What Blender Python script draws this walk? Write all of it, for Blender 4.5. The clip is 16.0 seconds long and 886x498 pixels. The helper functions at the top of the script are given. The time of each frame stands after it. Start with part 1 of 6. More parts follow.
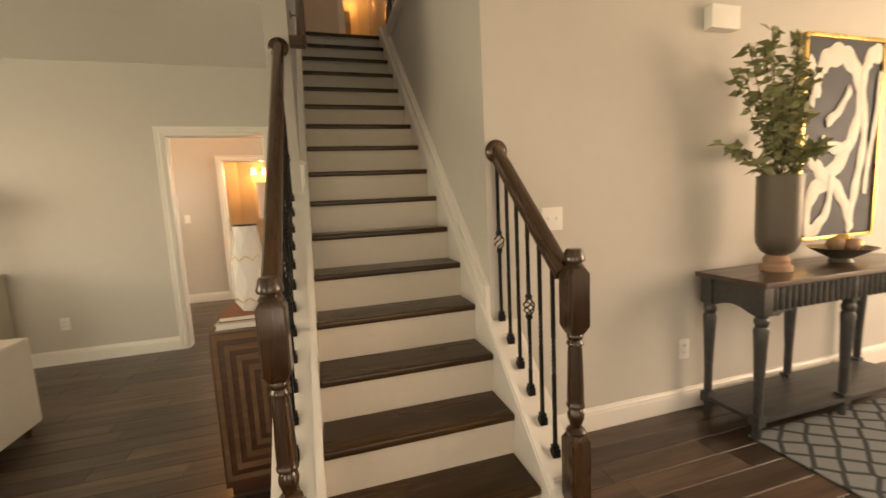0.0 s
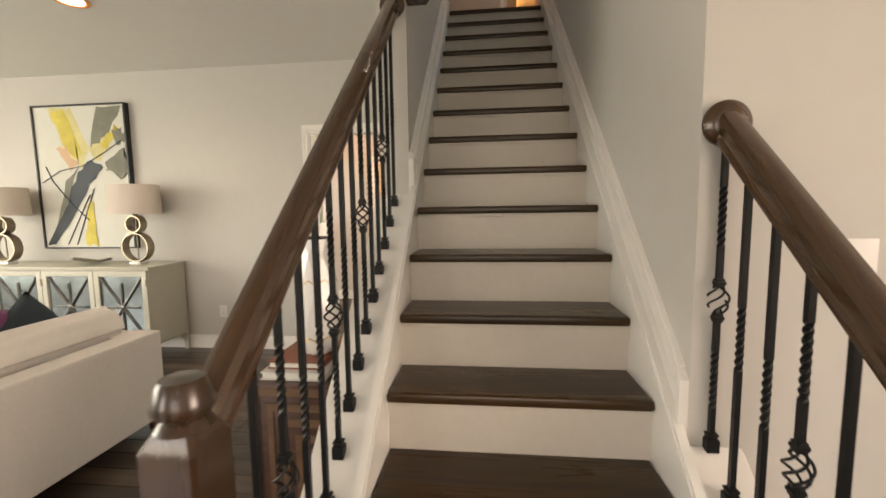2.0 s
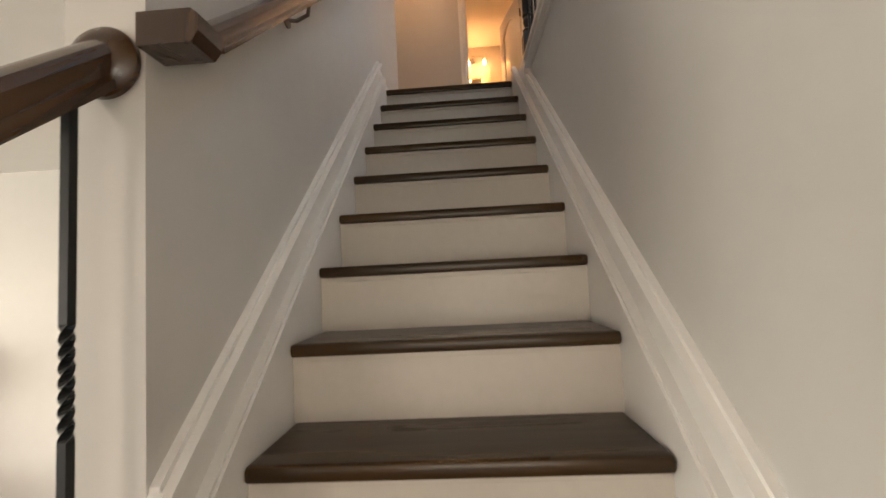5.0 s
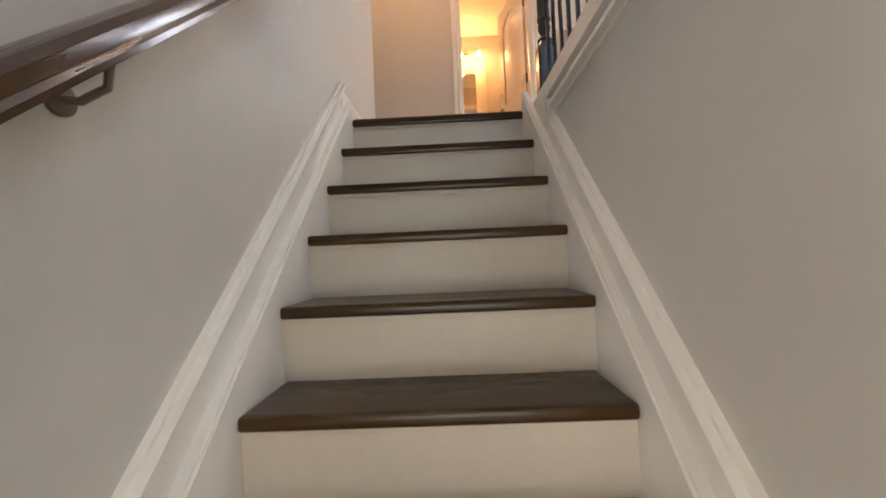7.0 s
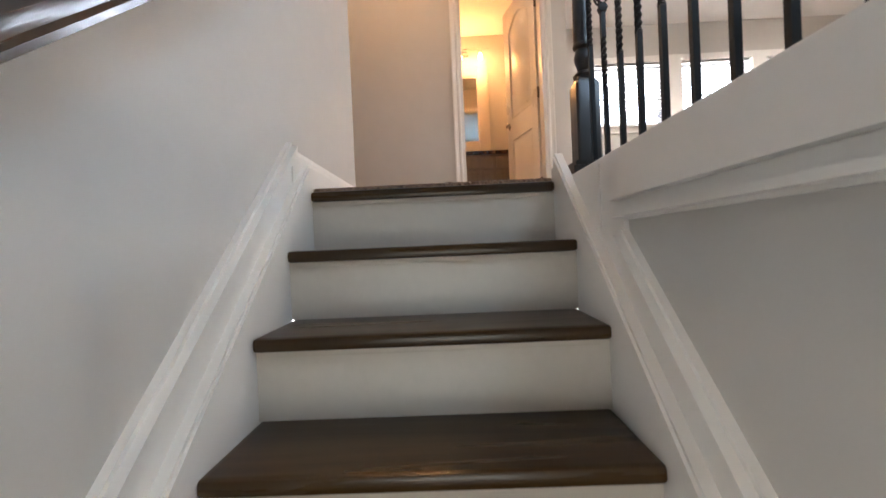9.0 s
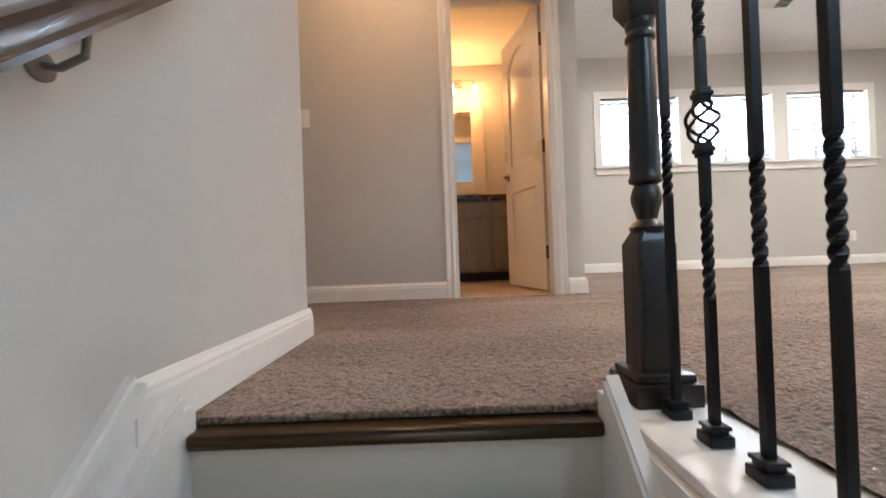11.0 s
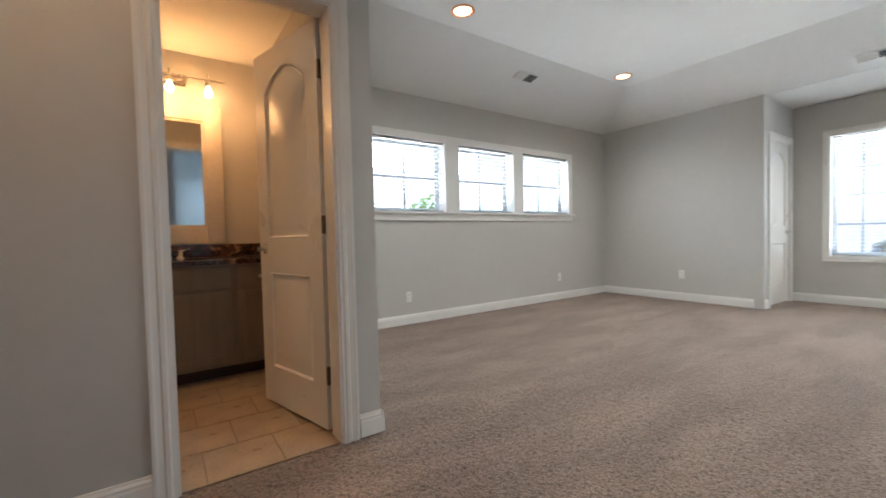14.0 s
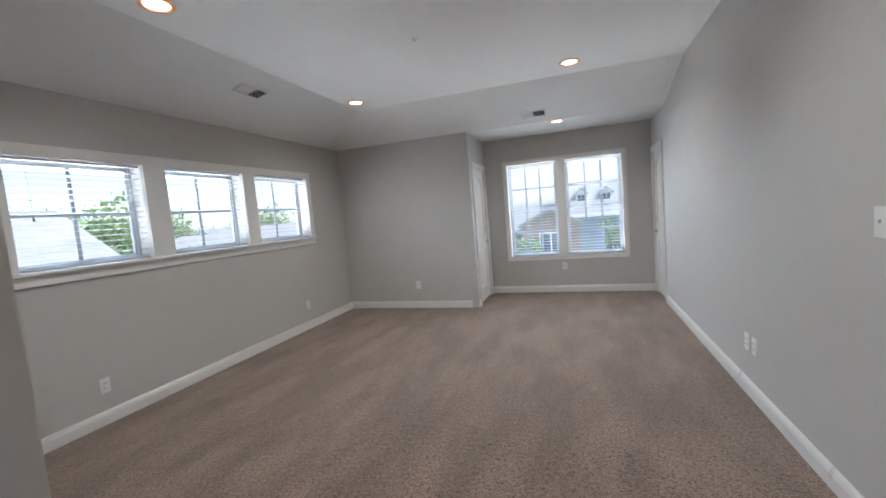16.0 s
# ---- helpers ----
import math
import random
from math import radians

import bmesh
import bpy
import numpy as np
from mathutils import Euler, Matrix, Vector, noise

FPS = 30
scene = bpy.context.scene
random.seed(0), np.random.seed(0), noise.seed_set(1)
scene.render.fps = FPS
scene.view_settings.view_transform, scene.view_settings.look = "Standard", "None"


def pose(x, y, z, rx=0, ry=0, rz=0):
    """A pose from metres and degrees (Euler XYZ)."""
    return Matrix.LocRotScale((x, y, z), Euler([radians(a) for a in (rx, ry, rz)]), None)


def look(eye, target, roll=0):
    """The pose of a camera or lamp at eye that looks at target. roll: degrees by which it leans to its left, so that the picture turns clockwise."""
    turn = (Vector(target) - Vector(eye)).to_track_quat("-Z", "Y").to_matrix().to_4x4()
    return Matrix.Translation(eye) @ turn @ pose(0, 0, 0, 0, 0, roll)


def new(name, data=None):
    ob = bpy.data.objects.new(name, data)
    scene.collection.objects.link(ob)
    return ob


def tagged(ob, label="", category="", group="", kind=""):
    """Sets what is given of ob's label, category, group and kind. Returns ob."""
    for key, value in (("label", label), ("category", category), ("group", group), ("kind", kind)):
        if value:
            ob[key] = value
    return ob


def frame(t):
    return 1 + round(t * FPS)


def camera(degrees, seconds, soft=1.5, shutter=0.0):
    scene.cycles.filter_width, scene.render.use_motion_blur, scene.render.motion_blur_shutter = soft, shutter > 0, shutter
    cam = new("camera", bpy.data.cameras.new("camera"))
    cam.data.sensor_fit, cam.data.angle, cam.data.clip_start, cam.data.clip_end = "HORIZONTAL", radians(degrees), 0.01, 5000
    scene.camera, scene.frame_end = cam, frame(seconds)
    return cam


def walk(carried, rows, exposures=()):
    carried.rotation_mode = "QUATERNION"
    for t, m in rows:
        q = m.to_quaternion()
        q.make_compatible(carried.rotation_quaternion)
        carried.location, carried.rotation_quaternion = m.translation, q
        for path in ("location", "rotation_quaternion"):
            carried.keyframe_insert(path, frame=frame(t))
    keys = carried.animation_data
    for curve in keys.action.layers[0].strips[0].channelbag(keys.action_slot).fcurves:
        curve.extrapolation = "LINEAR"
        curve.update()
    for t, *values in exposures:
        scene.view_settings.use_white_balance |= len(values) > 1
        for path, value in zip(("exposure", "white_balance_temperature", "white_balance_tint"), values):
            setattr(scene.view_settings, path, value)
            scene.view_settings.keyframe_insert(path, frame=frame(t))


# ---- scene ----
cam = camera(95.0, 16.0, soft=1.6, shutter=0.3)
PATH = [
    (0.0, pose(0.072, -4.460, 1.295, 83.23, 2.83, -16.49)),
    (0.5, pose(0.192, -4.406, 1.294, 82.86, 2.23, -6.13)),
    (1.0, pose(0.225, -4.244, 1.281, 82.16, 2.23, -0.57)),
    (1.5, pose(0.240, -3.978, 1.309, 83.76, 1.55, 1.65)),
    (2.0, pose(0.303, -3.714, 1.320, 84.38, 0.81, 5.84)),
    (2.5, pose(0.338, -3.460, 1.310, 85.70, 0.48, 5.23)),
    (3.0, pose(0.321, -3.201, 1.352, 86.56, 1.07, 3.24)),
    (3.5, pose(0.381, -2.938, 1.424, 89.64, 1.90, 3.43)),
    (4.0, pose(0.412, -2.741, 1.591, 92.88, 2.65, 3.76)),
    (4.5, pose(0.392, -2.597, 1.742, 91.60, 3.05, 1.13)),
    (5.0, pose(0.432, -2.453, 1.857, 93.82, 2.90, 3.06)),
    (7.5, pose(0.442, -1.714, 2.490, 90.44, 2.45, 1.28)),
    (8.0, pose(0.439, -1.585, 2.578, 90.25, 2.56, 2.65)),
    (8.5, pose(0.467, -1.451, 2.723, 90.34, 2.58, 3.42)),
    (9.0, pose(0.446, -1.304, 2.846, 89.61, 2.52, 1.03)),
    (9.5, pose(0.470, -1.173, 2.942, 91.41, 2.25, 2.49)),
    (10.0, pose(0.493, -1.030, 3.106, 91.18, 2.11, 2.68)),
    (12.5, pose(0.497, -0.329, 3.698, 87.34, 1.40, -10.79)),
    (13.0, pose(0.529, -0.159, 3.829, 86.03, 1.00, -15.56)),
    (13.5, pose(0.570, 0.002, 3.889, 87.43, 1.21, -23.54)),
    (14.0, pose(0.572, 0.123, 4.021, 88.20, 1.37, -34.85)),
    (14.5, pose(0.660, 0.184, 4.075, 88.19, 1.79, -43.63)),
    (15.0, pose(0.745, 0.271, 4.252, 86.99, 2.62, -55.19)),
    (15.5, pose(0.767, 0.384, 4.333, 85.55, 4.07, -64.91)),
    (16.0, pose(0.760, 0.453, 4.475, 84.98, 4.75, -71.63)),
]
EXPOSURES = [(0.0, 0.35, 9800, 17), (0.8, 0.58, 7600, 18), (2.0, 0.68, 7450, 17), (3.0, 1.08, 7300, 18), (4.0, 1.2, 7200, 18), (5.0, 1.3, 7100, 19), (7.5, 2.1, 6750, 17),
             (9.0, 2.1, 6250, 14), (10.0, 2.0, 6150, 12), (12.5, 1.65, 5750, 9), (13.5, 1.35, 5650, 6), (14.0, 1.15, 5550, 5), (14.5, 0.95, 5500, 6), (15.3, 0.72, 4950, 4), (16.0, 0.68, 5450, 8)]
walk(cam, PATH, EXPOSURES)

# ---- world, sun, large lights ----
world = bpy.data.worlds.new("world")
scene.world = world
world.use_nodes = True
wn = world.node_tree.nodes
sky = wn.new("ShaderNodeTexSky")
sky.sky_type, sky.sun_disc = "NISHITA", False
sky.sun_elevation, sky.sun_rotation = radians(48), radians(200)
wn["Background"].inputs["Strength"].default_value = 0.15
world.node_tree.links.new(sky.outputs[0], wn["Background"].inputs["Color"])

sun_data = bpy.data.lights.new("sun", "SUN")
sun_data.energy, sun_data.angle, sun_data.color = 4.0, radians(0.5), (1.0, 0.95, 0.88)
sun = new("sun", sun_data)
# the sky's sun stands behind the house, high
sun.matrix_basis = look((0, 0, 40), (0.0 + 40 * math.sin(radians(20)) * 0.9, 40 * math.cos(radians(20)) * 0.9, 0))


def area(name, eye, target, sx, sy, watts, color=(1, 1, 1)):
    d = bpy.data.lights.new(name, "AREA")
    d.shape, d.size, d.size_y, d.energy, d.color = "RECTANGLE", sx, sy, watts, color
    ob = new(name, d)
    ob.matrix_basis = look(eye, target)
    return ob


def bulb(name, place, watts, color, radius=0.03):
    d = bpy.data.lights.new(name, "POINT")
    d.energy, d.color, d.shadow_soft_size = watts, color, radius
    ob = new(name, d)
    ob.matrix_basis = Matrix.Translation(place)
    return ob


def spot(name, place, watts, color, angle=120, radius=0.06):
    d = bpy.data.lights.new(name, "SPOT")
    d.energy, d.color, d.spot_size, d.spot_blend, d.shadow_soft_size = watts, color, radians(angle), 1.0, radius
    ob = new(name, d)
    ob.matrix_basis = Matrix.Translation(place)
    return ob


DAY = (1.0, 0.96, 0.90)
SKYLIGHT = (0.80, 0.90, 1.0)
WARM = (1.0, 0.44, 0.14)
# daylight in the unseen windows behind and beside the camera, ground floor
area("window_light_front", (0.6, -7.85, 1.45), (0.6, 0, 1.3), 2.6, 1.7, 17, DAY)
area("window_light_front", (-4.0, -7.85, 1.45), (-4.0, 0, 1.3), 2.4, 1.9, 50, DAY)
area("window_light_side", (-6.35, -3.4, 1.5), (0, -3.4, 1.2), 3.4, 1.9, 104, (0.95, 1.0, 0.90))
area("window_light_dining", (5.35, -4.8, 1.5), (0, -4.6, 1.2), 2.4, 1.8, 118, (1.0, 0.86, 0.74))
# added lamps, out of view, standing in for the sky above the upper windows
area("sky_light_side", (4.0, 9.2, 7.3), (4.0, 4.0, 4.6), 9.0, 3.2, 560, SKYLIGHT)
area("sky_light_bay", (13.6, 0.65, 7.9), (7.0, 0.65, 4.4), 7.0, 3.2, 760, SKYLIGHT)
# added fill lamp for the upper stair wall; its nook window is made up
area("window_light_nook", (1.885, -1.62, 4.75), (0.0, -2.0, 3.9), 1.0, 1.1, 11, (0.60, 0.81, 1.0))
# added fill lamps below the upper windows, imitating ground bounce to lift the ceiling
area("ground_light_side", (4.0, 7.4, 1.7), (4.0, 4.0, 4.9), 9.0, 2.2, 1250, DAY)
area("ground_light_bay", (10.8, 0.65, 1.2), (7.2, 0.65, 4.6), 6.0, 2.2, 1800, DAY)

# ---- materials ----
def material(name, color, rough=0.5, metal=0.0, var=0.06, scale=3.0, bump=0.0, bump_scale=200.0, spec=0.5, coat=0.0, bump_dist=0.002):
    """Base colour with two scales of variation and a fine relief."""
    m = bpy.data.materials.new(name)
    m.use_nodes = True
    n, l = m.node_tree.nodes, m.node_tree.links
    b = n["Principled BSDF"]
    b.inputs["Roughness"].default_value, b.inputs["Metallic"].default_value = rough, metal
    b.inputs["Specular IOR Level"].default_value = spec
    b.inputs["Coat Weight"].default_value, b.inputs["Coat Roughness"].default_value = coat, 0.15
    tc = n.new("ShaderNodeTexCoord")
    big, fine = n.new("ShaderNodeTexNoise"), n.new("ShaderNodeTexNoise")
    big.inputs["Scale"].default_value, fine.inputs["Scale"].default_value = scale, scale * 14
    big.inputs["Detail"].default_value, fine.inputs["Detail"].default_value = 4, 3
    add = n.new("ShaderNodeMath")
    add.operation = "ADD"
    l.new(tc.outputs["Object"], big.inputs["Vector"])
    l.new(tc.outputs["Object"], fine.inputs["Vector"])
    l.new(big.outputs["Fac"], add.inputs[0])
    l.new(fine.outputs["Fac"], add.inputs[1])
    mr = n.new("ShaderNodeMapRange")
    mr.inputs["From Min"].default_value, mr.inputs["From Max"].default_value = 0.6, 1.4
    mr.inputs["To Min"].default_value, mr.inputs["To Max"].default_value = 1 - var, 1 + var
    l.new(add.outputs[0], mr.inputs["Value"])
    mul = n.new("ShaderNodeVectorMath")
    mul.operation = "SCALE"
    mul.inputs[0].default_value = color
    l.new(mr.outputs[0], mul.inputs["Scale"])
    l.new(mul.outputs[0], b.inputs["Base Color"])
    rr = n.new("ShaderNodeMapRange")
    rr.inputs["From Min"].default_value, rr.inputs["From Max"].default_value = 0.3, 0.7
    rr.inputs["To Min"].default_value, rr.inputs["To Max"].default_value = max(0.02, rough - 0.05), min(1, rough + 0.06)
    l.new(big.outputs["Fac"], rr.inputs["Value"])
    l.new(rr.outputs[0], b.inputs["Roughness"])
    if bump:
        bn, bu = n.new("ShaderNodeTexNoise"), n.new("ShaderNodeBump")
        bn.inputs["Scale"].default_value, bn.inputs["Detail"].default_value = bump_scale, 3
        bu.inputs["Strength"].default_value, bu.inputs["Distance"].default_value = bump, bump_dist
        l.new(tc.outputs["Object"], bn.inputs["Vector"])
        l.new(bn.outputs["Fac"], bu.inputs["Height"])
        l.new(bu.outputs[0], b.inputs["Normal"])
    return m


def wood(name, dark, light, axis=0, rough=0.3, rings=9.0, vary=0.35, coat=0.3, random=True, spec=0.5, slope=0.0):
    """Grain drawn out along an axis, each piece with its own tone."""
    m = bpy.data.materials.new(name)
    m.use_nodes = True
    n, l = m.node_tree.nodes, m.node_tree.links
    b = n["Principled BSDF"]
    b.inputs["Specular IOR Level"].default_value = spec
    b.inputs["Coat Weight"].default_value, b.inputs["Coat Roughness"].default_value = coat, 0.12
    tc, mp, info = n.new("ShaderNodeTexCoord"), n.new("ShaderNodeMapping"), n.new("ShaderNodeObjectInfo")
    sc = [rings * 1.0] * 3
    sc[axis] = rings * 0.07
    mp.inputs["Scale"].default_value = sc
    turn = n.new("ShaderNodeVectorRotate")
    turn.rotation_type = "X_AXIS"
    turn.inputs["Angle"].default_value = -slope
    l.new(tc.outputs["Object"], turn.inputs["Vector"])
    l.new(turn.outputs[0], mp.inputs["Vector"])
    off = n.new("ShaderNodeVectorMath")
    off.operation = "ADD"
    ms = n.new("ShaderNodeVectorMath")
    ms.operation = "SCALE"
    ms.inputs[0].default_value = (7.0, 13.0, 5.0)
    l.new(info.outputs["Random"], ms.inputs["Scale"])
    l.new(mp.outputs[0], off.inputs[0])
    l.new(ms.outputs[0], off.inputs[1])
    grain, streak = n.new("ShaderNodeTexNoise"), n.new("ShaderNodeTexNoise")
    grain.inputs["Scale"].default_value, grain.inputs["Detail"].default_value, grain.inputs["Distortion"].default_value = 1.6, 6, 1.2
    streak.inputs["Scale"].default_value, streak.inputs["Detail"].default_value = 9.0, 4
    l.new(off.outputs[0], grain.inputs["Vector"])
    l.new(off.outputs[0], streak.inputs["Vector"])
    mix = n.new("ShaderNodeMath")
    mix.operation = "MULTIPLY_ADD"
    mix.inputs[1].default_value = 0.35
    l.new(streak.outputs["Fac"], mix.inputs[0])
    l.new(grain.outputs["Fac"], mix.inputs[2])
    ramp = n.new("ShaderNodeValToRGB")
    ramp.color_ramp.elements[0].position, ramp.color_ramp.elements[1].position = 0.45, 0.9
    ramp.color_ramp.elements[0].color, ramp.color_ramp.elements[1].color = (*dark, 1), (*light, 1)
    l.new(mix.outputs[0], ramp.inputs[0])
    tone = n.new("ShaderNodeMapRange")
    tone.inputs["To Min"].default_value, tone.inputs["To Max"].default_value = 1 - vary, 1 + vary
    geo = n.new("ShaderNodeNewGeometry")
    l.new(info.outputs["Random"] if random else geo.outputs["Random Per Island"], tone.inputs["Value"])
    sca = n.new("ShaderNodeVectorMath")
    sca.operation = "SCALE"
    l.new(ramp.outputs[0], sca.inputs[0])
    l.new(tone.outputs[0], sca.inputs["Scale"])
    l.new(sca.outputs[0], b.inputs["Base Color"])
    rr = n.new("ShaderNodeMapRange")
    rr.inputs["To Min"].default_value, rr.inputs["To Max"].default_value = rough + 0.1, rough - 0.06
    l.new(grain.outputs["Fac"], rr.inputs["Value"])
    l.new(rr.outputs[0], b.inputs["Roughness"])
    bu = n.new("ShaderNodeBump")
    bu.inputs["Strength"].default_value, bu.inputs["Distance"].default_value = 0.15, 0.002
    l.new(mix.outputs[0], bu.inputs["Height"])
    l.new(bu.outputs[0], b.inputs["Normal"])
    return m


def glow(name, color, strength):
    m = bpy.data.materials.new(name)
    m.use_nodes = True
    b = m.node_tree.nodes["Principled BSDF"]
    b.inputs["Base Color"].default_value = (*color, 1)
    b.inputs["Emission Color"].default_value = (*color, 1)
    b.inputs["Emission Strength"].default_value = strength
    return m


def glass(name, rough=0.0, tint=(1, 1, 1)):
    m = bpy.data.materials.new(name)
    m.use_nodes = True
    b = m.node_tree.nodes["Principled BSDF"]
    b.inputs["Base Color"].default_value = (*tint, 1)
    b.inputs["Transmission Weight"].default_value, b.inputs["Roughness"].default_value, b.inputs["IOR"].default_value = 1.0, rough, 1.45
    return m


PAINT = material("greige_wall_paint", (0.55, 0.53, 0.495), 0.62, var=0.025, scale=0.9, bump=0.12, bump_scale=260)
CEIL = material("ceiling_paint", (0.78, 0.77, 0.74), 0.8, var=0.02, scale=0.8, bump=0.1, bump_scale=180)
TRIM = material("white_trim_paint", (0.78, 0.76, 0.72), 0.32, var=0.02, scale=1.5, bump=0.06, bump_scale=60)
# same white paint as the trim, with the stairwell's warm dimness put into the colour
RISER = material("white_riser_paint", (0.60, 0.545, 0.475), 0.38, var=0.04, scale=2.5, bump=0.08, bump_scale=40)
TREAD = wood("dark_stained_tread", (0.017, 0.0080, 0.0022), (0.060, 0.030, 0.0085), 0, 0.27, 9, 0.12, 0.12, spec=0.3)
RAIL = wood("stained_rail_wood", (0.028, 0.0125, 0.0045), (0.074, 0.033, 0.011), 1, 0.24, 9, 0.05, 0.5, slope=math.atan2(0.19, 0.212))
NEWEL = wood("stained_newel_wood", (0.017, 0.0075, 0.003), (0.056, 0.024, 0.008), 2, 0.26, 8, 0.05, 0.5)
BLACKWOOD = wood("near_black_newel_wood", (0.007, 0.005, 0.0045), (0.019, 0.013, 0.010), 2, 0.38, 12, 0.05, 0.25)
IRON = material("black_iron", (0.007, 0.0075, 0.008), 0.40, 0.15, 0.2, 8, 0.2, 160, spec=0.35)
FLOORWOOD = wood("grey_brown_floor_plank", (0.022, 0.014, 0.0095), (0.092, 0.060, 0.041), 0, 0.32, 8, 0.50, 0.15)
FLOORWOOD_FAR = wood("grey_brown_floor_plank_joined", (0.022, 0.014, 0.0095), (0.092, 0.060, 0.041), 0, 0.32, 8, 0.50, 0.15, False)
DARKGAP = material("floor_joint", (0.012, 0.009, 0.008), 0.8)
OUTLET = material("white_plastic", (0.80, 0.79, 0.76), 0.35, var=0.01)
SLOT = material("dark_slot", (0.03, 0.03, 0.03), 0.6)
DOORWHITE = material("white_door_paint", (0.77, 0.74, 0.69), 0.30, var=0.02, scale=1.5, bump=0.08, bump_scale=50)
NICKEL = material("satin_nickel", (0.60, 0.56, 0.50), 0.28, 1.0, 0.05, 20)
BRONZE = material("dark_hinge_metal", (0.16, 0.13, 0.11), 0.4, 0.8, 0.1, 20)
SOFA = material("off_white_linen", (0.66, 0.62, 0.57), 0.9, var=0.05, scale=5, bump=0.5, bump_scale=420)
PURPLE = material("purple_velvet", (0.10, 0.012, 0.07), 0.7, var=0.2, scale=8, bump=0.4, bump_scale=300)
TEAL = material("dark_teal_fur", (0.010, 0.022, 0.030), 0.85, var=0.3, scale=20, bump=1.0, bump_scale=140, bump_dist=0.01)
CABINET = material("champagne_cabinet_paint", (0.52, 0.50, 0.42), 0.42, var=0.05, scale=4, bump=0.1, bump_scale=80)
CABGLASS = material("antique_mirror_panel", (0.28, 0.33, 0.35), 0.22, 0.85, 0.25, 6, 0.1, 30)
PEWTER = material("pewter_star_bars", (0.22, 0.21, 0.20), 0.35, 0.9, 0.1, 20)
RINGMETAL = material("brushed_brass_ring", (0.30, 0.255, 0.195), 0.33, 0.95, 0.12, 20)
SHADE = material("linen_lamp_shade", (0.62, 0.55, 0.48), 0.9, var=0.04, scale=6, bump=0.5, bump_scale=500)
CERAMIC = material("white_glazed_ceramic", (0.74, 0.73, 0.71), 0.12, var=0.03, scale=5, coat=0.5)
GOLD = material("worn_gold", (0.62, 0.42, 0.16), 0.3, 1.0, 0.15, 15)
CHEST_DARK = wood("dark_striped_wood", (0.030, 0.012, 0.007), (0.075, 0.030, 0.016), 0, 0.35, 10, 0.05, 0.3)
CHEST_LIGHT = wood("light_striped_wood", (0.085, 0.045, 0.022), (0.16, 0.090, 0.046), 0, 0.4, 10, 0.05, 0.2)
BOOK_RED = material("rust_book_cover", (0.22, 0.065, 0.035), 0.5)
BOOK_WHITE = material("pale_book_cover", (0.62, 0.60, 0.58), 0.5)
BOOK_BLACK = material("black_tray_lacquer", (0.02, 0.02, 0.022), 0.3)
CONSOLE = wood("charcoal_console_paint", (0.022, 0.024, 0.026), (0.055, 0.055, 0.056), 0, 0.42, 8, 0.05, 0.15)
CONSOLETOP = wood("dark_brown_console_top", (0.030, 0.018, 0.014), (0.085, 0.052, 0.040), 0, 0.36, 8, 0.05, 0.3)
URN = material("taupe_urn_glaze", (0.12, 0.105, 0.085), 0.35, 0.2, 0.12, 6)
URNFOOT = material("pale_terracotta_foot", (0.36, 0.22, 0.15), 0.7, bump=0.2, bump_scale=80)
LEAF = material("dusty_green_leaf", (0.24, 0.25, 0.13), 0.6, var=0.35, scale=9)
STEM = material("leaf_stem", (0.09, 0.08, 0.035), 0.7)
NAVY = material("navy_canvas", (0.022, 0.030, 0.045), 0.6, var=0.2, scale=10)
ARTWHITE = material("off_white_paint_stroke", (0.66, 0.63, 0.57), 0.6, var=0.15, scale=12)
BLACKFRAME = material("black_frame", (0.018, 0.018, 0.020), 0.4)
CANVAS = material("cream_canvas", (0.66, 0.66, 0.60), 0.8, var=0.05, scale=6, bump=0.3, bump_scale=300)
YELLOW = material("yellow_paint", (0.62, 0.52, 0.10), 0.7, var=0.3, scale=7)
PALEYELLOW = material("pale_yellow_wash", (0.66, 0.60, 0.30), 0.8, var=0.25, scale=6)
ARTGREY = material("grey_green_paint", (0.20, 0.20, 0.16), 0.7, var=0.3, scale=7)
ARTNAVY = material("blue_black_paint", (0.012, 0.022, 0.034), 0.55, var=0.4, scale=9)
PEACH = material("peach_wash", (0.62, 0.42, 0.28), 0.8, var=0.2, scale=6)
BOWLMETAL = material("brushed_silver_bowl", (0.5, 0.48, 0.44), 0.3, 0.95)
VANITY = wood("grey_taupe_vanity", (0.20, 0.160, 0.125), (0.245, 0.200, 0.160), 2, 0.5, 9, 0.05, 0.1)
VANITY_TOE = material("vanity_toe_kick", (0.04, 0.03, 0.025), 0.7)
MIRROR = material("mirror_glass", (0.85, 0.86, 0.86), 0.03, 1.0, 0.0, 1)
MIRRORFRAME = material("white_mirror_frame", (0.66, 0.60, 0.52), 0.35)
LIT = glow("recessed_lamp_lens", (1.0, 0.80, 0.50), 6.0)
LITWARM = glow("warm_bulb", (1.0, 0.62, 0.26), 8.0)
# the lamp's warm glow on the trim ring is put into this orange
CANTRIM = material("copper_can_trim", (0.80, 0.34, 0.12), 0.35, 0.1)
# white muntins darkened: the shade of their backlit side is put into the colour
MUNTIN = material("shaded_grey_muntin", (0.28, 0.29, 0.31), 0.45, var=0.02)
# white frames and slats; their shaded grey against bright windows is painted in
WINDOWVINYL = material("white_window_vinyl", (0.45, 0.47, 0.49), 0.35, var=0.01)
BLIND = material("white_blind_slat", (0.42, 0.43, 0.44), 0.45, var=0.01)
PANE = glass("window_pane")
BLIND_CORD = material("blind_cord", (0.5, 0.5, 0.48), 0.7)


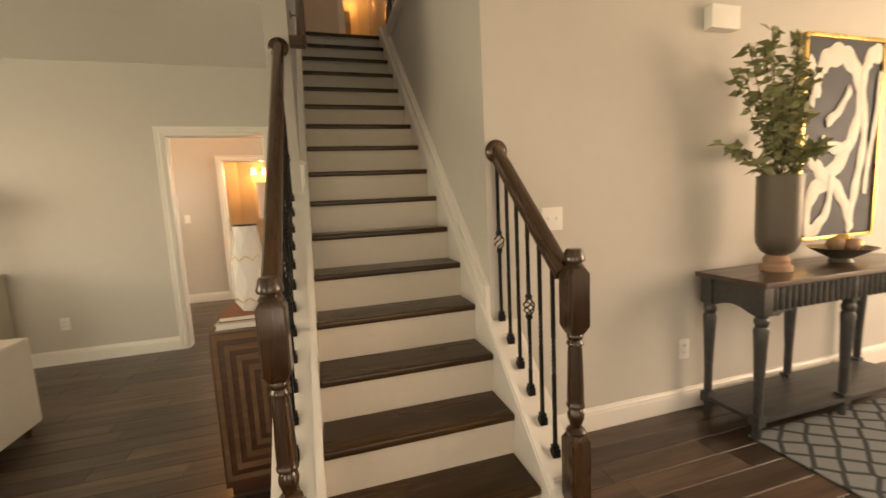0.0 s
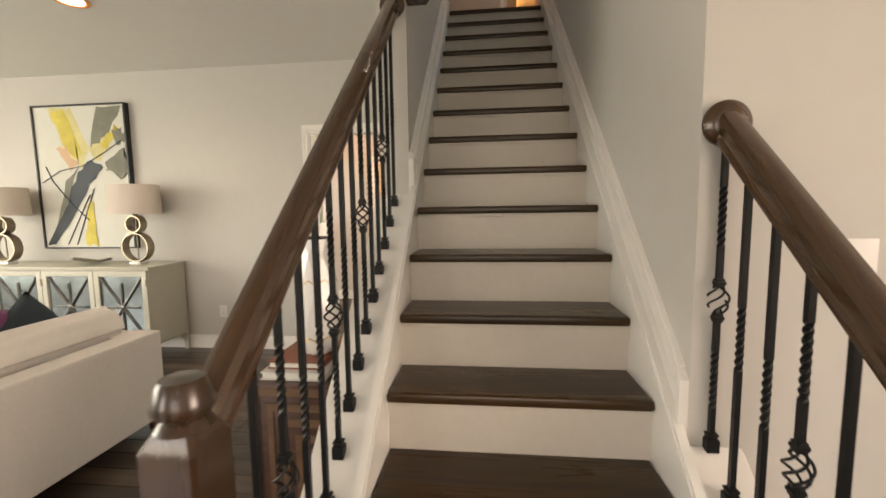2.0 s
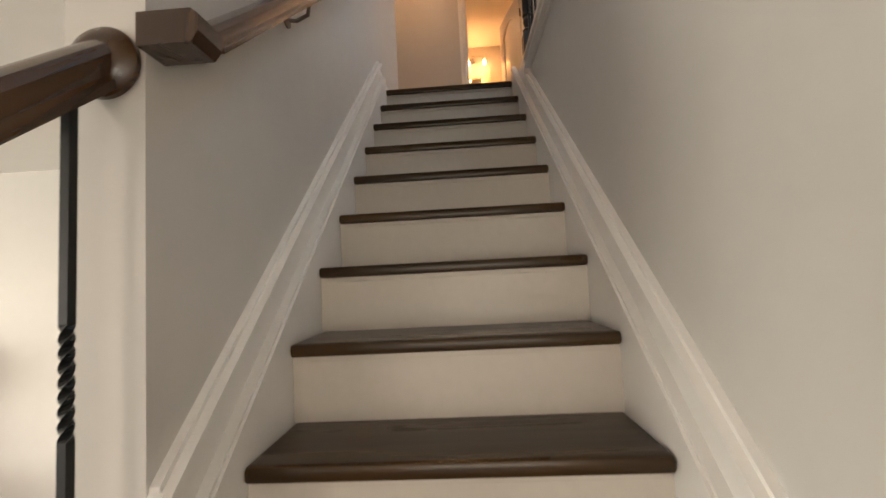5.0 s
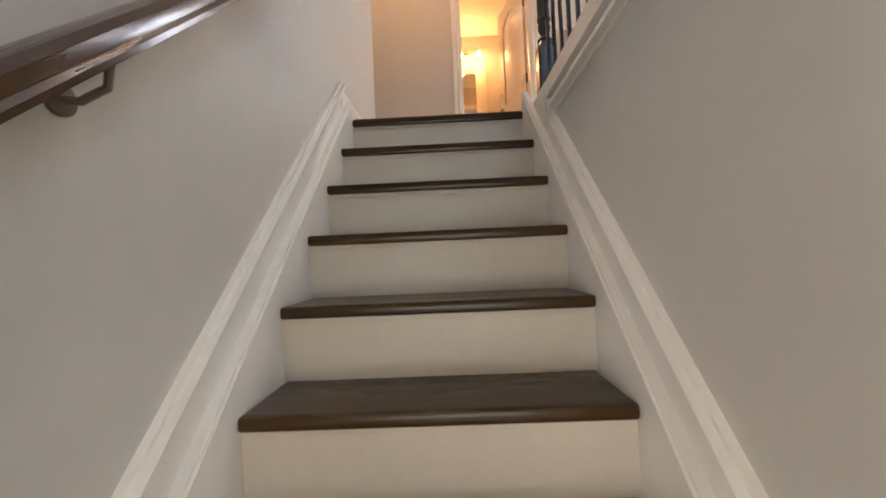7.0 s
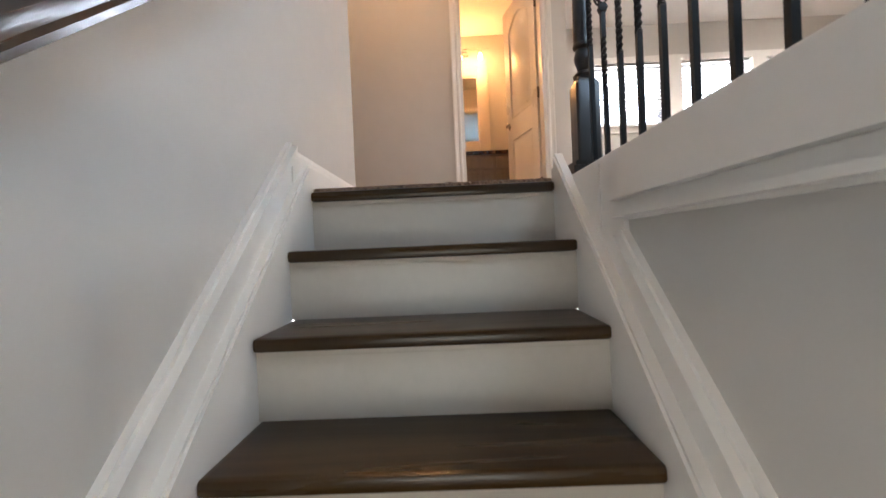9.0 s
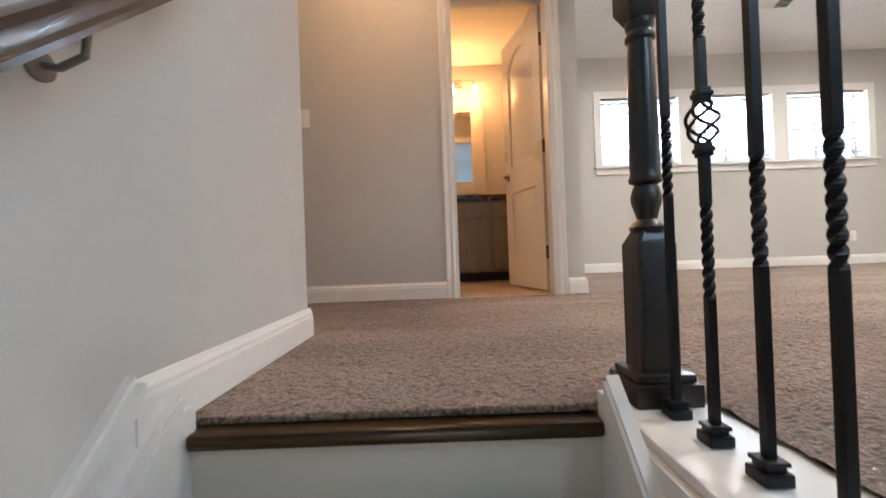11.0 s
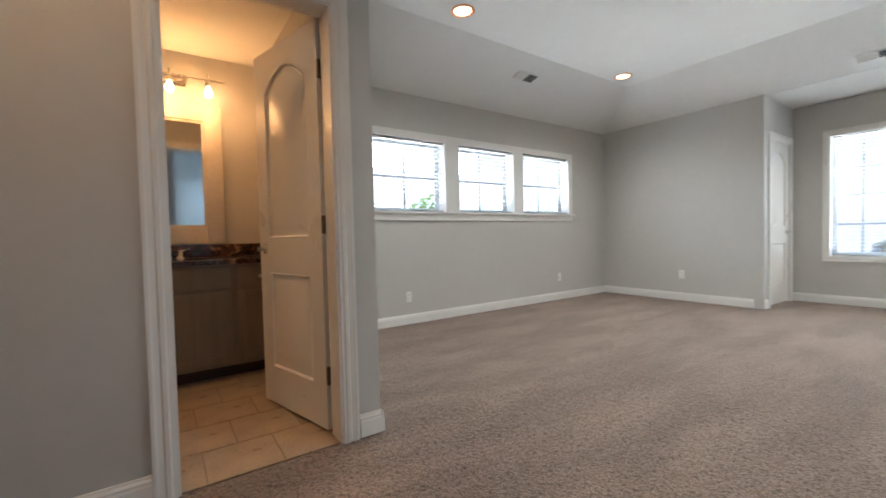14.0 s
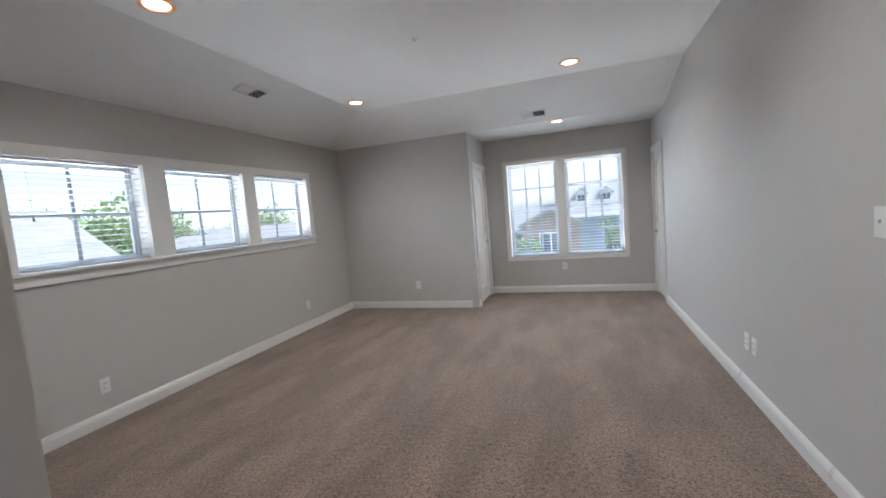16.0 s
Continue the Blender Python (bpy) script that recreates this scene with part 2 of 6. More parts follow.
def marble(name):
    m = material(name, (0.09, 0.05, 0.032), 0.16, var=0.5, scale=6, coat=0.4)
    n, l = m.node_tree.nodes, m.node_tree.links
    v, r = n.new("ShaderNodeTexNoise"), n.new("ShaderNodeValToRGB")
    v.inputs["Scale"].default_value, v.inputs["Detail"].default_value, v.inputs["Distortion"].default_value = 7, 8, 2.5
    e = r.color_ramp.elements
    e[0].position, e[0].color = 0.40, (0.020, 0.011, 0.008, 1)
    e[1].position, e[1].color = 0.72, (0.36, 0.22, 0.13, 1)
    mid = e.new(0.55)
    mid.color = (0.085, 0.040, 0.024, 1)
    tc = n.new("ShaderNodeTexCoord")
    l.new(tc.outputs["Object"], v.inputs["Vector"])
    l.new(v.outputs["Fac"], r.inputs[0])
    l.new(r.outputs[0], n["Principled BSDF"].inputs["Base Color"])
    return m


def carpet(name):
    """Cut pile: tufts by a cell pattern, long vacuum strokes at a larger scale."""
    m = bpy.data.materials.new(name)
    m.use_nodes = True
    n, l = m.node_tree.nodes, m.node_tree.links
    b = n["Principled BSDF"]
    b.inputs["Roughness"].default_value, b.inputs["Specular IOR Level"].default_value = 1.0, 0.1
    b.inputs["Sheen Weight"].default_value, b.inputs["Sheen Roughness"].default_value = 0.25, 0.5
    tc = n.new("ShaderNodeTexCoord")
    vor, fine, stroke = n.new("ShaderNodeTexVoronoi"), n.new("ShaderNodeTexNoise"), n.new("ShaderNodeTexNoise")
    vor.inputs["Scale"].default_value, fine.inputs["Scale"].default_value = 100.0, 55.0
    vor.inputs["Randomness"].default_value = 1.0
    fine.inputs["Detail"].default_value = 5
    warp = n.new("ShaderNodeTexNoise")
    warp.inputs["Scale"].default_value = 55
    wadd = n.new("ShaderNodeVectorMath")
    wadd.operation = "MULTIPLY_ADD"
    wadd.inputs[1].default_value = (0.022, 0.022, 0.0)
    l.new(tc.outputs["Object"], warp.inputs["Vector"])
    l.new(warp.outputs["Color"], wadd.inputs[0])
    l.new(tc.outputs["Object"], wadd.inputs[2])
    l.new(wadd.outputs[0], vor.inputs["Vector"])
    mp = n.new("ShaderNodeMapping")
    mp.inputs["Scale"].default_value, mp.inputs["Rotation"].default_value = (1.1, 3.4, 1), (0, 0, radians(32))
    l.new(tc.outputs["Object"], mp.inputs["Vector"])
    l.new(mp.outputs[0], stroke.inputs["Vector"])
    stroke.inputs["Scale"].default_value, stroke.inputs["Detail"].default_value = 1.2, 3
    l.new(tc.outputs["Object"], fine.inputs["Vector"])
    # colour falls off towards the gaps: shade between the tufts is painted in
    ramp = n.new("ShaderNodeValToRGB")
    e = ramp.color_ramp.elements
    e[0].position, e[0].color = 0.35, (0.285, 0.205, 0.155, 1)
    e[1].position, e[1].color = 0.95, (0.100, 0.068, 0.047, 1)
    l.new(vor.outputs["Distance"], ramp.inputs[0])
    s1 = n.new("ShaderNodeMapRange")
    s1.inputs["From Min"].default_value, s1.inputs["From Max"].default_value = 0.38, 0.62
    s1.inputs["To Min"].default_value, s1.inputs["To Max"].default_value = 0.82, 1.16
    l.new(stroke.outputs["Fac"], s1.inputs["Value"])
    f1 = n.new("ShaderNodeMapRange")
    f1.inputs["From Min"].default_value, f1.inputs["From Max"].default_value = 0.3, 0.7
    f1.inputs["To Min"].default_value, f1.inputs["To Max"].default_value = 0.75, 1.25
    l.new(fine.outputs["Fac"], f1.inputs["Value"])
    mm = n.new("ShaderNodeMath")
    mm.operation = "MULTIPLY"
    l.new(s1.outputs[0], mm.inputs[0])
    l.new(f1.outputs[0], mm.inputs[1])
    sc = n.new("ShaderNodeVectorMath")
    sc.operation = "SCALE"
    l.new(ramp.outputs[0], sc.inputs[0])
    l.new(mm.outputs[0], sc.inputs["Scale"])
    l.new(sc.outputs[0], b.inputs["Base Color"])
    bu = n.new("ShaderNodeBump")
    bu.invert = True
    bu.inputs["Strength"].default_value, bu.inputs["Distance"].default_value = 0.8, 0.008
    l.new(vor.outputs["Distance"], bu.inputs["Height"])
    l.new(bu.outputs[0], b.inputs["Normal"])
    return m


def rug_mat(name):
    """Grey lattice of ogee cells on a blue-grey ground."""
    m = material(name, (0.1, 0.11, 0.12), 0.95, bump=0.5, bump_scale=300)
    n, l = m.node_tree.nodes, m.node_tree.links
    tc, mp = n.new("ShaderNodeTexCoord"), n.new("ShaderNodeMapping")
    mp.inputs["Scale"].default_value = (7.5, 11.0, 1)
    v, r = n.new("ShaderNodeTexVoronoi"), n.new("ShaderNodeValToRGB")
    v.feature = "DISTANCE_TO_EDGE"
    v.inputs["Randomness"].default_value, v.inputs["Scale"].default_value = 0.25, 1.0
    rot = n.new("ShaderNodeMapping")
    rot.inputs["Rotation"].default_value = (0, 0, radians(45))
    l.new(tc.outputs["Object"], mp.inputs["Vector"])
    l.new(mp.outputs[0], rot.inputs["Vector"])
    l.new(rot.outputs[0], v.inputs["Vector"])
    e = r.color_ramp.elements
    e[0].position, e[0].color = 0.06, (0.035, 0.042, 0.050, 1)
    e[1].position, e[1].color = 0.13, (0.20, 0.22, 0.235, 1)
    l.new(v.outputs["Distance"], r.inputs[0])
    l.new(r.outputs[0], n["Principled BSDF"].inputs["Base Color"])
    return m


MARBLE = marble("brown_marble")
CARPET = carpet("taupe_cut_pile_carpet")
RUG = rug_mat("lattice_rug")
TILE = material("beige_floor_tile", (0.42, 0.32, 0.22), 0.3, var=0.30, scale=7, bump=0.1, bump_scale=30)
GROUT = material("tile_grout", (0.37, 0.28, 0.19), 0.9)
ROOF_GREY = material("grey_shingle_roof", (0.33, 0.315, 0.29), 0.9, var=0.2, scale=2, bump=0.6, bump_scale=6, bump_dist=0.03)
SIDING_BLUE = material("blue_grey_siding", (0.26, 0.30, 0.34), 0.7, var=0.05, scale=1)
SIDING_TAN = material("tan_brick_face", (0.34, 0.24, 0.18), 0.85, var=0.15, scale=3)
WHITE_OUT = material("white_outdoor_paint", (0.75, 0.75, 0.74), 0.6)
OUTGLASS = material("dark_house_glass", (0.06, 0.08, 0.10), 0.1, var=0.2)
GRASS = material("lawn_grass", (0.07, 0.12, 0.03), 0.95, var=0.3, scale=1.5)
CROWN = material("tree_leaves", (0.17, 0.24, 0.08), 0.8, var=0.4, scale=3)
BARK = material("tree_bark", (0.10, 0.075, 0.055), 0.95, var=0.3, scale=4)

# ---- helpers ----
def box(bm, x0, x1, y0, y1, z0, z1, bevel=0.0, seg=2):
    m = Matrix.Translation(((x0 + x1) / 2, (y0 + y1) / 2, (z0 + z1) / 2)) @ Matrix.Diagonal((abs(x1 - x0), abs(y1 - y0), abs(z1 - z0), 1))
    r = bmesh.ops.create_cube(bm, size=1, matrix=m)
    if bevel:
        es = {e for v in r["verts"] for e in v.link_edges}
        bmesh.ops.bevel(bm, geom=list(es), offset=bevel, segments=seg, profile=0.7, affect="EDGES")
    return bm


def prism(bm, pts, axis, a0, a1):
    """A polygon drawn in the two other axes, drawn out along one."""
    def at(p, a):
        return {"x": (a, p[0], p[1]), "y": (p[0], a, p[1]), "z": (p[0], p[1], a)}[axis]
    lo, hi = [bm.verts.new(at(p, a0)) for p in pts], [bm.verts.new(at(p, a1)) for p in pts]
    k = len(pts)
    bm.faces.new(lo), bm.faces.new(hi)
    for i in range(k):
        bm.faces.new((lo[i], lo[(i + 1) % k], hi[(i + 1) % k], hi[i]))
    return bm


def sweep(bm, prof, path, up=Vector((0, 0, 1)), close=True):
    """A profile (side, up) carried along a path of points."""
    path = [Vector(p) for p in path]
    rings = []
    for i, p in enumerate(path):
        a, b = path[max(i - 1, 0)], path[min(i + 1, len(path) - 1)]
        d = (b - a).normalized()
        s = d.cross(up).normalized()
        u = s.cross(d).normalized()
        rings.append([bm.verts.new(p + s * q[0] + u * q[1]) for q in prof])
    k = len(prof)
    for r, q in zip(rings, rings[1:]):
        for j in range(k):
            bm.faces.new((r[j], r[(j + 1) % k], q[(j + 1) % k], q[j]))
    if close:
        bm.faces.new(rings[0]), bm.faces.new(rings[-1])
    return bm


def lathe(bm, prof, c=(0, 0, 0), seg=24, axis="z"):
    rings = []
    for r, h in prof:
        ring = []
        for i in range(seg):
            a = 2 * math.pi * i / seg
            u, v = r * math.cos(a), r * math.sin(a)
            q = {"z": (u, v, h), "y": (u, h, v), "x": (h, u, v)}[axis]
            ring.append(bm.verts.new((c[0] + q[0], c[1] + q[1], c[2] + q[2])))
        rings.append(ring)
    for a, b in zip(rings, rings[1:]):
        for i in range(seg):
            bm.faces.new((a[i], a[(i + 1) % seg], b[(i + 1) % seg], b[i]))
    bm.faces.new(rings[0]), bm.faces.new(rings[-1])
    return bm


def tube(bm, pts, r, seg=8):
    prof = [(r * math.cos(2 * math.pi * i / seg), r * math.sin(2 * math.pi * i / seg)) for i in range(seg)]
    pts = [Vector(p) for p in pts]
    rings, s = [], None
    for i, p in enumerate(pts):
        d = (pts[min(i + 1, len(pts) - 1)] - pts[max(i - 1, 0)]).normalized()
        if s is None:
            s = d.orthogonal().normalized()
        s = (s - d * s.dot(d)).normalized()
        u = d.cross(s)
        rings.append([bm.verts.new(p + s * a + u * b) for a, b in prof])
    for a, b in zip(rings, rings[1:]):
        for j in range(seg):
            bm.faces.new((a[j], a[(j + 1) % seg], b[(j + 1) % seg], b[j]))
    bm.faces.new(rings[0]), bm.faces.new(rings[-1])
    return bm


def mesh_of(name, bm, mats, smooth=None):
    bmesh.ops.recalc_face_normals(bm, faces=bm.faces)
    if smooth:
        for f in bm.faces:
            f.smooth = True
        for e in bm.edges:
            if len(e.link_faces) == 2 and e.calc_face_angle(0) > radians(smooth):
                e.smooth = False
    me = bpy.data.meshes.new(name)
    bm.to_mesh(me)
    bm.free()
    for m in (mats if isinstance(mats, (list, tuple)) else [mats]):
        me.materials.append(m)
    return me


def part(name, bm, mat, parent, label="", smooth=35, kind=""):
    ob = new(name, mesh_of(name, bm, mat, smooth))
    ob.parent = parent
    ob.matrix_parent_inverse = parent.matrix_basis.inverted()
    return tagged(ob, label, kind=kind)


def piece(name, me, parent, m=Matrix()):
    """One more object on a shared mesh."""
    ob = new(name, me)
    ob.parent = parent
    ob.matrix_parent_inverse = parent.matrix_basis.inverted()
    ob.matrix_basis = m
    return ob


def thing(name, label, category, loc=(0, 0, 0), group=""):
    ob = new(name)
    ob.empty_display_size = 0.1
    ob.matrix_basis = Matrix.Translation(loc)
    return tagged(ob, label, category, group)


def single(name, bm, mat, label, category, group="", smooth=35, kind=""):
    return tagged(new(name, mesh_of(name, bm, mat, smooth)), label, category, group, kind)


def structure(name, bm, mat, label=""):
    return tagged(new(name, mesh_of(name, bm, mat)), label, kind="structure")


def B():
    return bmesh.new()


def wall(name, axis, p0, p1, a0, a1, z0, z1, holes=(), mat=None, label="painted interior wall"):
    """A wall square to an axis, from p0 to p1 through its thickness, with openings (a0, a1, z0, z1)."""
    bm = B()
    A = sorted({a0, a1, *[v for h in holes for v in h[:2] if a0 < v < a1]})
    Z = sorted({z0, z1, *[v for h in holes for v in h[2:] if z0 < v < z1]})
    full = {}
    for i in range(len(A) - 1):
        for j in range(len(Z) - 1):
            ca, cz = (A[i] + A[i + 1]) / 2, (Z[j] + Z[j + 1]) / 2
            full[i, j] = not any(h[0] < ca < h[1] and h[2] < cz < h[3] for h in holes)
    def P(p, a, z):
        return (p, a, z) if axis == "x" else (a, p, z)
    def quad(*q):
        bm.faces.new([bm.verts.new(P(*v)) for v in q])
    for (i, j), f in full.items():
        if not f:
            continue
        s, e, b, t = A[i], A[i + 1], Z[j], Z[j + 1]
        quad((p0, s, b), (p0, e, b), (p0, e, t), (p0, s, t))
        quad((p1, s, b), (p1, s, t), (p1, e, t), (p1, e, b))
        for di, dj, c in ((-1, 0, ((s, b), (s, t))), (1, 0, ((e, b), (e, t))), (0, -1, ((s, b), (e, b))), (0, 1, ((s, t), (e, t)))):
            if not full.get((i + di, j + dj)):
                (u, v), (w, x) = c
                quad((p0, u, v), (p1, u, v), (p1, w, x), (p0, w, x))
    bmesh.ops.remove_doubles(bm, verts=bm.verts, dist=1e-5)
    return structure(name, bm, mat or PAINT, label)


R, G, W, N = 0.19, 0.212, 0.789, 16        # rise, going, clear width, risers
TOP = 3.04                                 # top of the landing nosing
F = 3.06                                   # top of the upper carpet
CEIL1, CEIL2 = 2.64, 5.84
XL, XR = -0.035, 0.825                     # faces of the stairwell's walls


def nose(y):
    return TOP + y / G * R


# ---- walls, floors, ceilings ----
wall("wall_front", "y", -8.12, -8.0, -6.62, 5.62, 0, 3.0, [(-0.7, 1.9, 0.5, 2.4), (-5.2, -2.8, 0.5, 2.4)])
wall("wall_west", "x", -6.62, -6.5, -8.0, -0.09, 0, 3.0, [(-5.1, -1.7, 0.55, 2.45)])
wall("wall_east", "x", 5.5, 5.62, -8.0, -2.53, 0, 3.0, [(-6.0, -3.6, 0.6, 2.4)])
wall("wall_living", "y", -0.09, 0.03, -6.62, -0.165, 0, CEIL1, [(-1.28, -0.42, -1, 2.03)])
wall("wall_dining", "y", -2.65, -2.53, 0.825, 5.5, 0, CEIL1)
wall("wall_stairs_south", "x", -0.165, XL, -1.88, 0.815, 0, CEIL2)
wall("wall_stairs_north", "x", XR, 0.945, -2.53, 0.06, 0, 3.03)
wall("wall_header", "y", -2.65, -2.53, -0.165, 5.5, CEIL1, CEIL2)
wall("wall_well_south", "x", -0.165, XL, -2.53, -1.88, CEIL1, CEIL2)
wall("wall_hall_near", "y", 0.695, 0.815, -2.2, -0.165, F - 0.1, CEIL2)
wall("wall_hall_end", "x", -2.32, -2.2, 0.625, 2.07, F - 0.1, CEIL2)
wall("wall_bath_front", "y", 1.953, 2.073, -2.2, 1.32, F - 0.1, CEIL2, [(0.585, 1.255, 0, 5.10)])
wall("wall_bath_north", "x", 1.32, 1.44, 1.953, 4.165, F - 0.1, CEIL2)
wall("wall_bath_south", "x", -0.62, -0.5, 2.073, 3.85, F - 0.1, CEIL2)
wall("wall_bath_back", "y", 3.85, 3.97, -0.62, 1.32, F - 0.1, CEIL2)
WIN = [(2.41, 3.33), (3.53, 4.435), (4.61, 5.56)]
wall("wall_windows", "y", 4.015, 4.235, 1.44, 6.57, F - 0.1, CEIL2, [(a, b, 4.296, 5.105) for a, b in WIN])
wall("wall_far", "x", 6.45, 6.57, 2.02, 4.015, F - 0.1, CEIL2)
wall("wall_alcove_south", "y", 1.90, 2.02, 6.45, 7.6, F - 0.1, CEIL2, [(6.62, 7.36, 0, 5.12)])
wall("wall_alcove_back", "x", 7.467, 7.64, -0.72, 1.90, F - 0.1, CEIL2, [(-0.185, 0.63, 3.66, 5.15), (0.765, 1.53, 3.66, 5.15)])
wall("wall_loft_north", "y", -0.72, -0.60, 1.9, 7.467, F - 0.1, CEIL2, [(6.72, 7.40, 0, 5.12)])
# this opening is unseen, made up to go with the nook's fill lamp
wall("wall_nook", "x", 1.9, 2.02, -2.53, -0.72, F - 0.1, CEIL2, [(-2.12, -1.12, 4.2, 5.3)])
wall("wall_well_north", "x", XR, 0.945, -2.53, -1.9, 3.03, CEIL2)
wall("wall_closet", "y", -1.4, -1.3, 6.2, 7.6, F - 0.1, CEIL2)
wall("wall_closet", "y", 2.6, 2.7, 6.57, 7.6, F - 0.1, CEIL2)
# the hall seen through the living room's opening
wall("wall_passage_west", "x", -2.09, -1.97, 0.03, 2.12, 0, CEIL1, [(1.45, 2.06, 1.15, 1.95)])
wall("wall_passage_back", "y", 2.12, 2.24, -2.09, -0.165, 0, CEIL1, [(-1.28, -0.50, -1, 2.03)])
wall("wall_passage_side", "x", -1.40, -1.36, 2.24, 3.8, 0, CEIL1)
wall("wall_powder_back", "y", 3.8, 3.92, -1.40, 0.2, 0, CEIL1)
wall("wall_powder_side", "x", 0.08, 0.2, 2.24, 3.8, 0, CEIL1)

bm = B()
box(bm, -6.5, -0.165, -8.0, 3.8, CEIL1, 3.03)
structure("ceiling", bm, CEIL, "flat white ground-floor ceiling")
bm = B()
box(bm, -0.165, 5.5, -8.0, -2.65, CEIL1, 3.03)
structure("ceiling", bm, CEIL, "flat white ground-floor ceiling")
bm = B()
box(bm, -2.2, 5.45, -2.53, 3.0, CEIL2, CEIL2 + 0.1)
structure("ceiling_loft", bm, CEIL, "flat white loft ceiling")
bm = B()
SL = 5.59
q = [(5.45, -0.72, CEIL2), (6.47, -0.72, SL - 0.005), (6.47, 4.03, SL - 0.005), (5.45, 3.0, CEIL2), (-0.5, 3.0, CEIL2), (-0.5, 4.03, SL - 0.005)]
lo, hi = [bm.verts.new(v) for v in q], [bm.verts.new((v[0], v[1], v[2] + 0.05)) for v in q]
for a in ((0, 1, 2, 3), (3, 2, 5, 4)):
    bm.faces.new([lo[i] for i in a]), bm.faces.new([hi[i] for i in a[::-1]])
for i in ((0, 1), (1, 2), (2, 5), (5, 4), (4, 3), (3, 0)):
    bm.faces.new((lo[i[0]], lo[i[1]], hi[i[1]], hi[i[0]]))
structure("ceiling_slope", bm, CEIL, "sloping white ceiling by the alcove")
bm = B()
box(bm, 6.466, 7.6, -1.3, 2.6, 5.583, 5.7)
structure("ceiling_alcove", bm, CEIL, "low white alcove ceiling")
bm = B()
box(bm, -0.5, 1.32, 2.073, 3.85, F + 2.42, F + 2.5)
structure("ceiling_bath", bm, CEIL, "white bathroom ceiling")

bm = B()
box(bm, -6.62, 5.62, -8.12, 3.92, -0.25, -0.016)
floor1 = structure("floor", bm, DARKGAP, "dark grey-brown plank floor")
bm = B()
box(bm, -2.2, XL - 0.13, 0.03, 3.97, 3.031, 3.045)
box(bm, XL, 0.945, 0.06, 3.97, 2.8, 3.045)
box(bm, 0.945, 7.6, -2.53, 3.97, 2.8, 3.045)
box(bm, 0.945, 7.6, 3.97, 4.165, 2.8, 3.045)
structure("floor_upper", bm, CARPET, "upper floor deck under the carpet")


def carpet_sheet(name, x0, x1, y0, y1, step, amp):
    nx, ny = max(1, round((x1 - x0) / step)), max(1, round((y1 - y0) / step))
    X, Y = np.linspace(x0, x1, nx + 1), np.linspace(y0, y1, ny + 1)
    co = [(x, y, F - 0.004 + amp * (noise.noise((x * 46, y * 46, 1.3)) + 0.6 * noise.noise((x * 95, y * 95, 4.1)))) for y in Y for x in X]
    k = nx + 1
    fs = [(j * k + i, j * k + i + 1, (j + 1) * k + i + 1, (j + 1) * k + i) for j in range(ny) for i in range(nx)]
    me = bpy.data.meshes.new(name)
    me.from_pydata(co, [], fs)
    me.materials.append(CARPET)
    me.shade_smooth()
    return tagged(new(name, me), "taupe cut-pile carpet with vacuum strokes", kind="structure")


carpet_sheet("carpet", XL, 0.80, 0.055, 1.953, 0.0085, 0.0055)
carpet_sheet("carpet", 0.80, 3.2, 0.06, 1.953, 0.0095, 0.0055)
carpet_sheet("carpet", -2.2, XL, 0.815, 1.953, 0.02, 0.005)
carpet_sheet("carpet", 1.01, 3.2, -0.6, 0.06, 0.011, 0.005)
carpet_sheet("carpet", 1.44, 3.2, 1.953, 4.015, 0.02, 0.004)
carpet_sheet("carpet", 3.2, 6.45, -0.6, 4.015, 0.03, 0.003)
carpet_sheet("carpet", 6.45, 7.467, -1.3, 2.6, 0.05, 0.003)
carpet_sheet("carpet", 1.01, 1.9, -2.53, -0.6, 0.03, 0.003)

bm = B()
box(bm, 0.001, W - 0.001, 0.046, 0.0745, 3.041, 3.057, 0.006, 3)
structure("carpet_edge", bm, CARPET, "folded front edge of the taupe carpet")


# ---- trim ----
def base_prof(h=0.135):
    return [(0, 0), (0.016, 0), (0.016, h - 0.035), (0.013, h - 0.026), (0.013, h - 0.018), (0.007, h - 0.008), (0.005, h), (0, h)]


def baseboard(name, axis, face, sign, a0, a1, z, h):
    """A moulded board on a wall's face; sign is the side of the room."""
    bm = B()
    pts = [(face + sign * u, z + v) for u, v in base_prof(h)]
    prism(bm, pts, "y" if axis == "x" else "x", a0, a1) if axis == "x" else prism(bm, [(p[0], p[1]) for p in pts], "x", a0, a1)
    return structure(name, bm, TRIM, "moulded white baseboard")


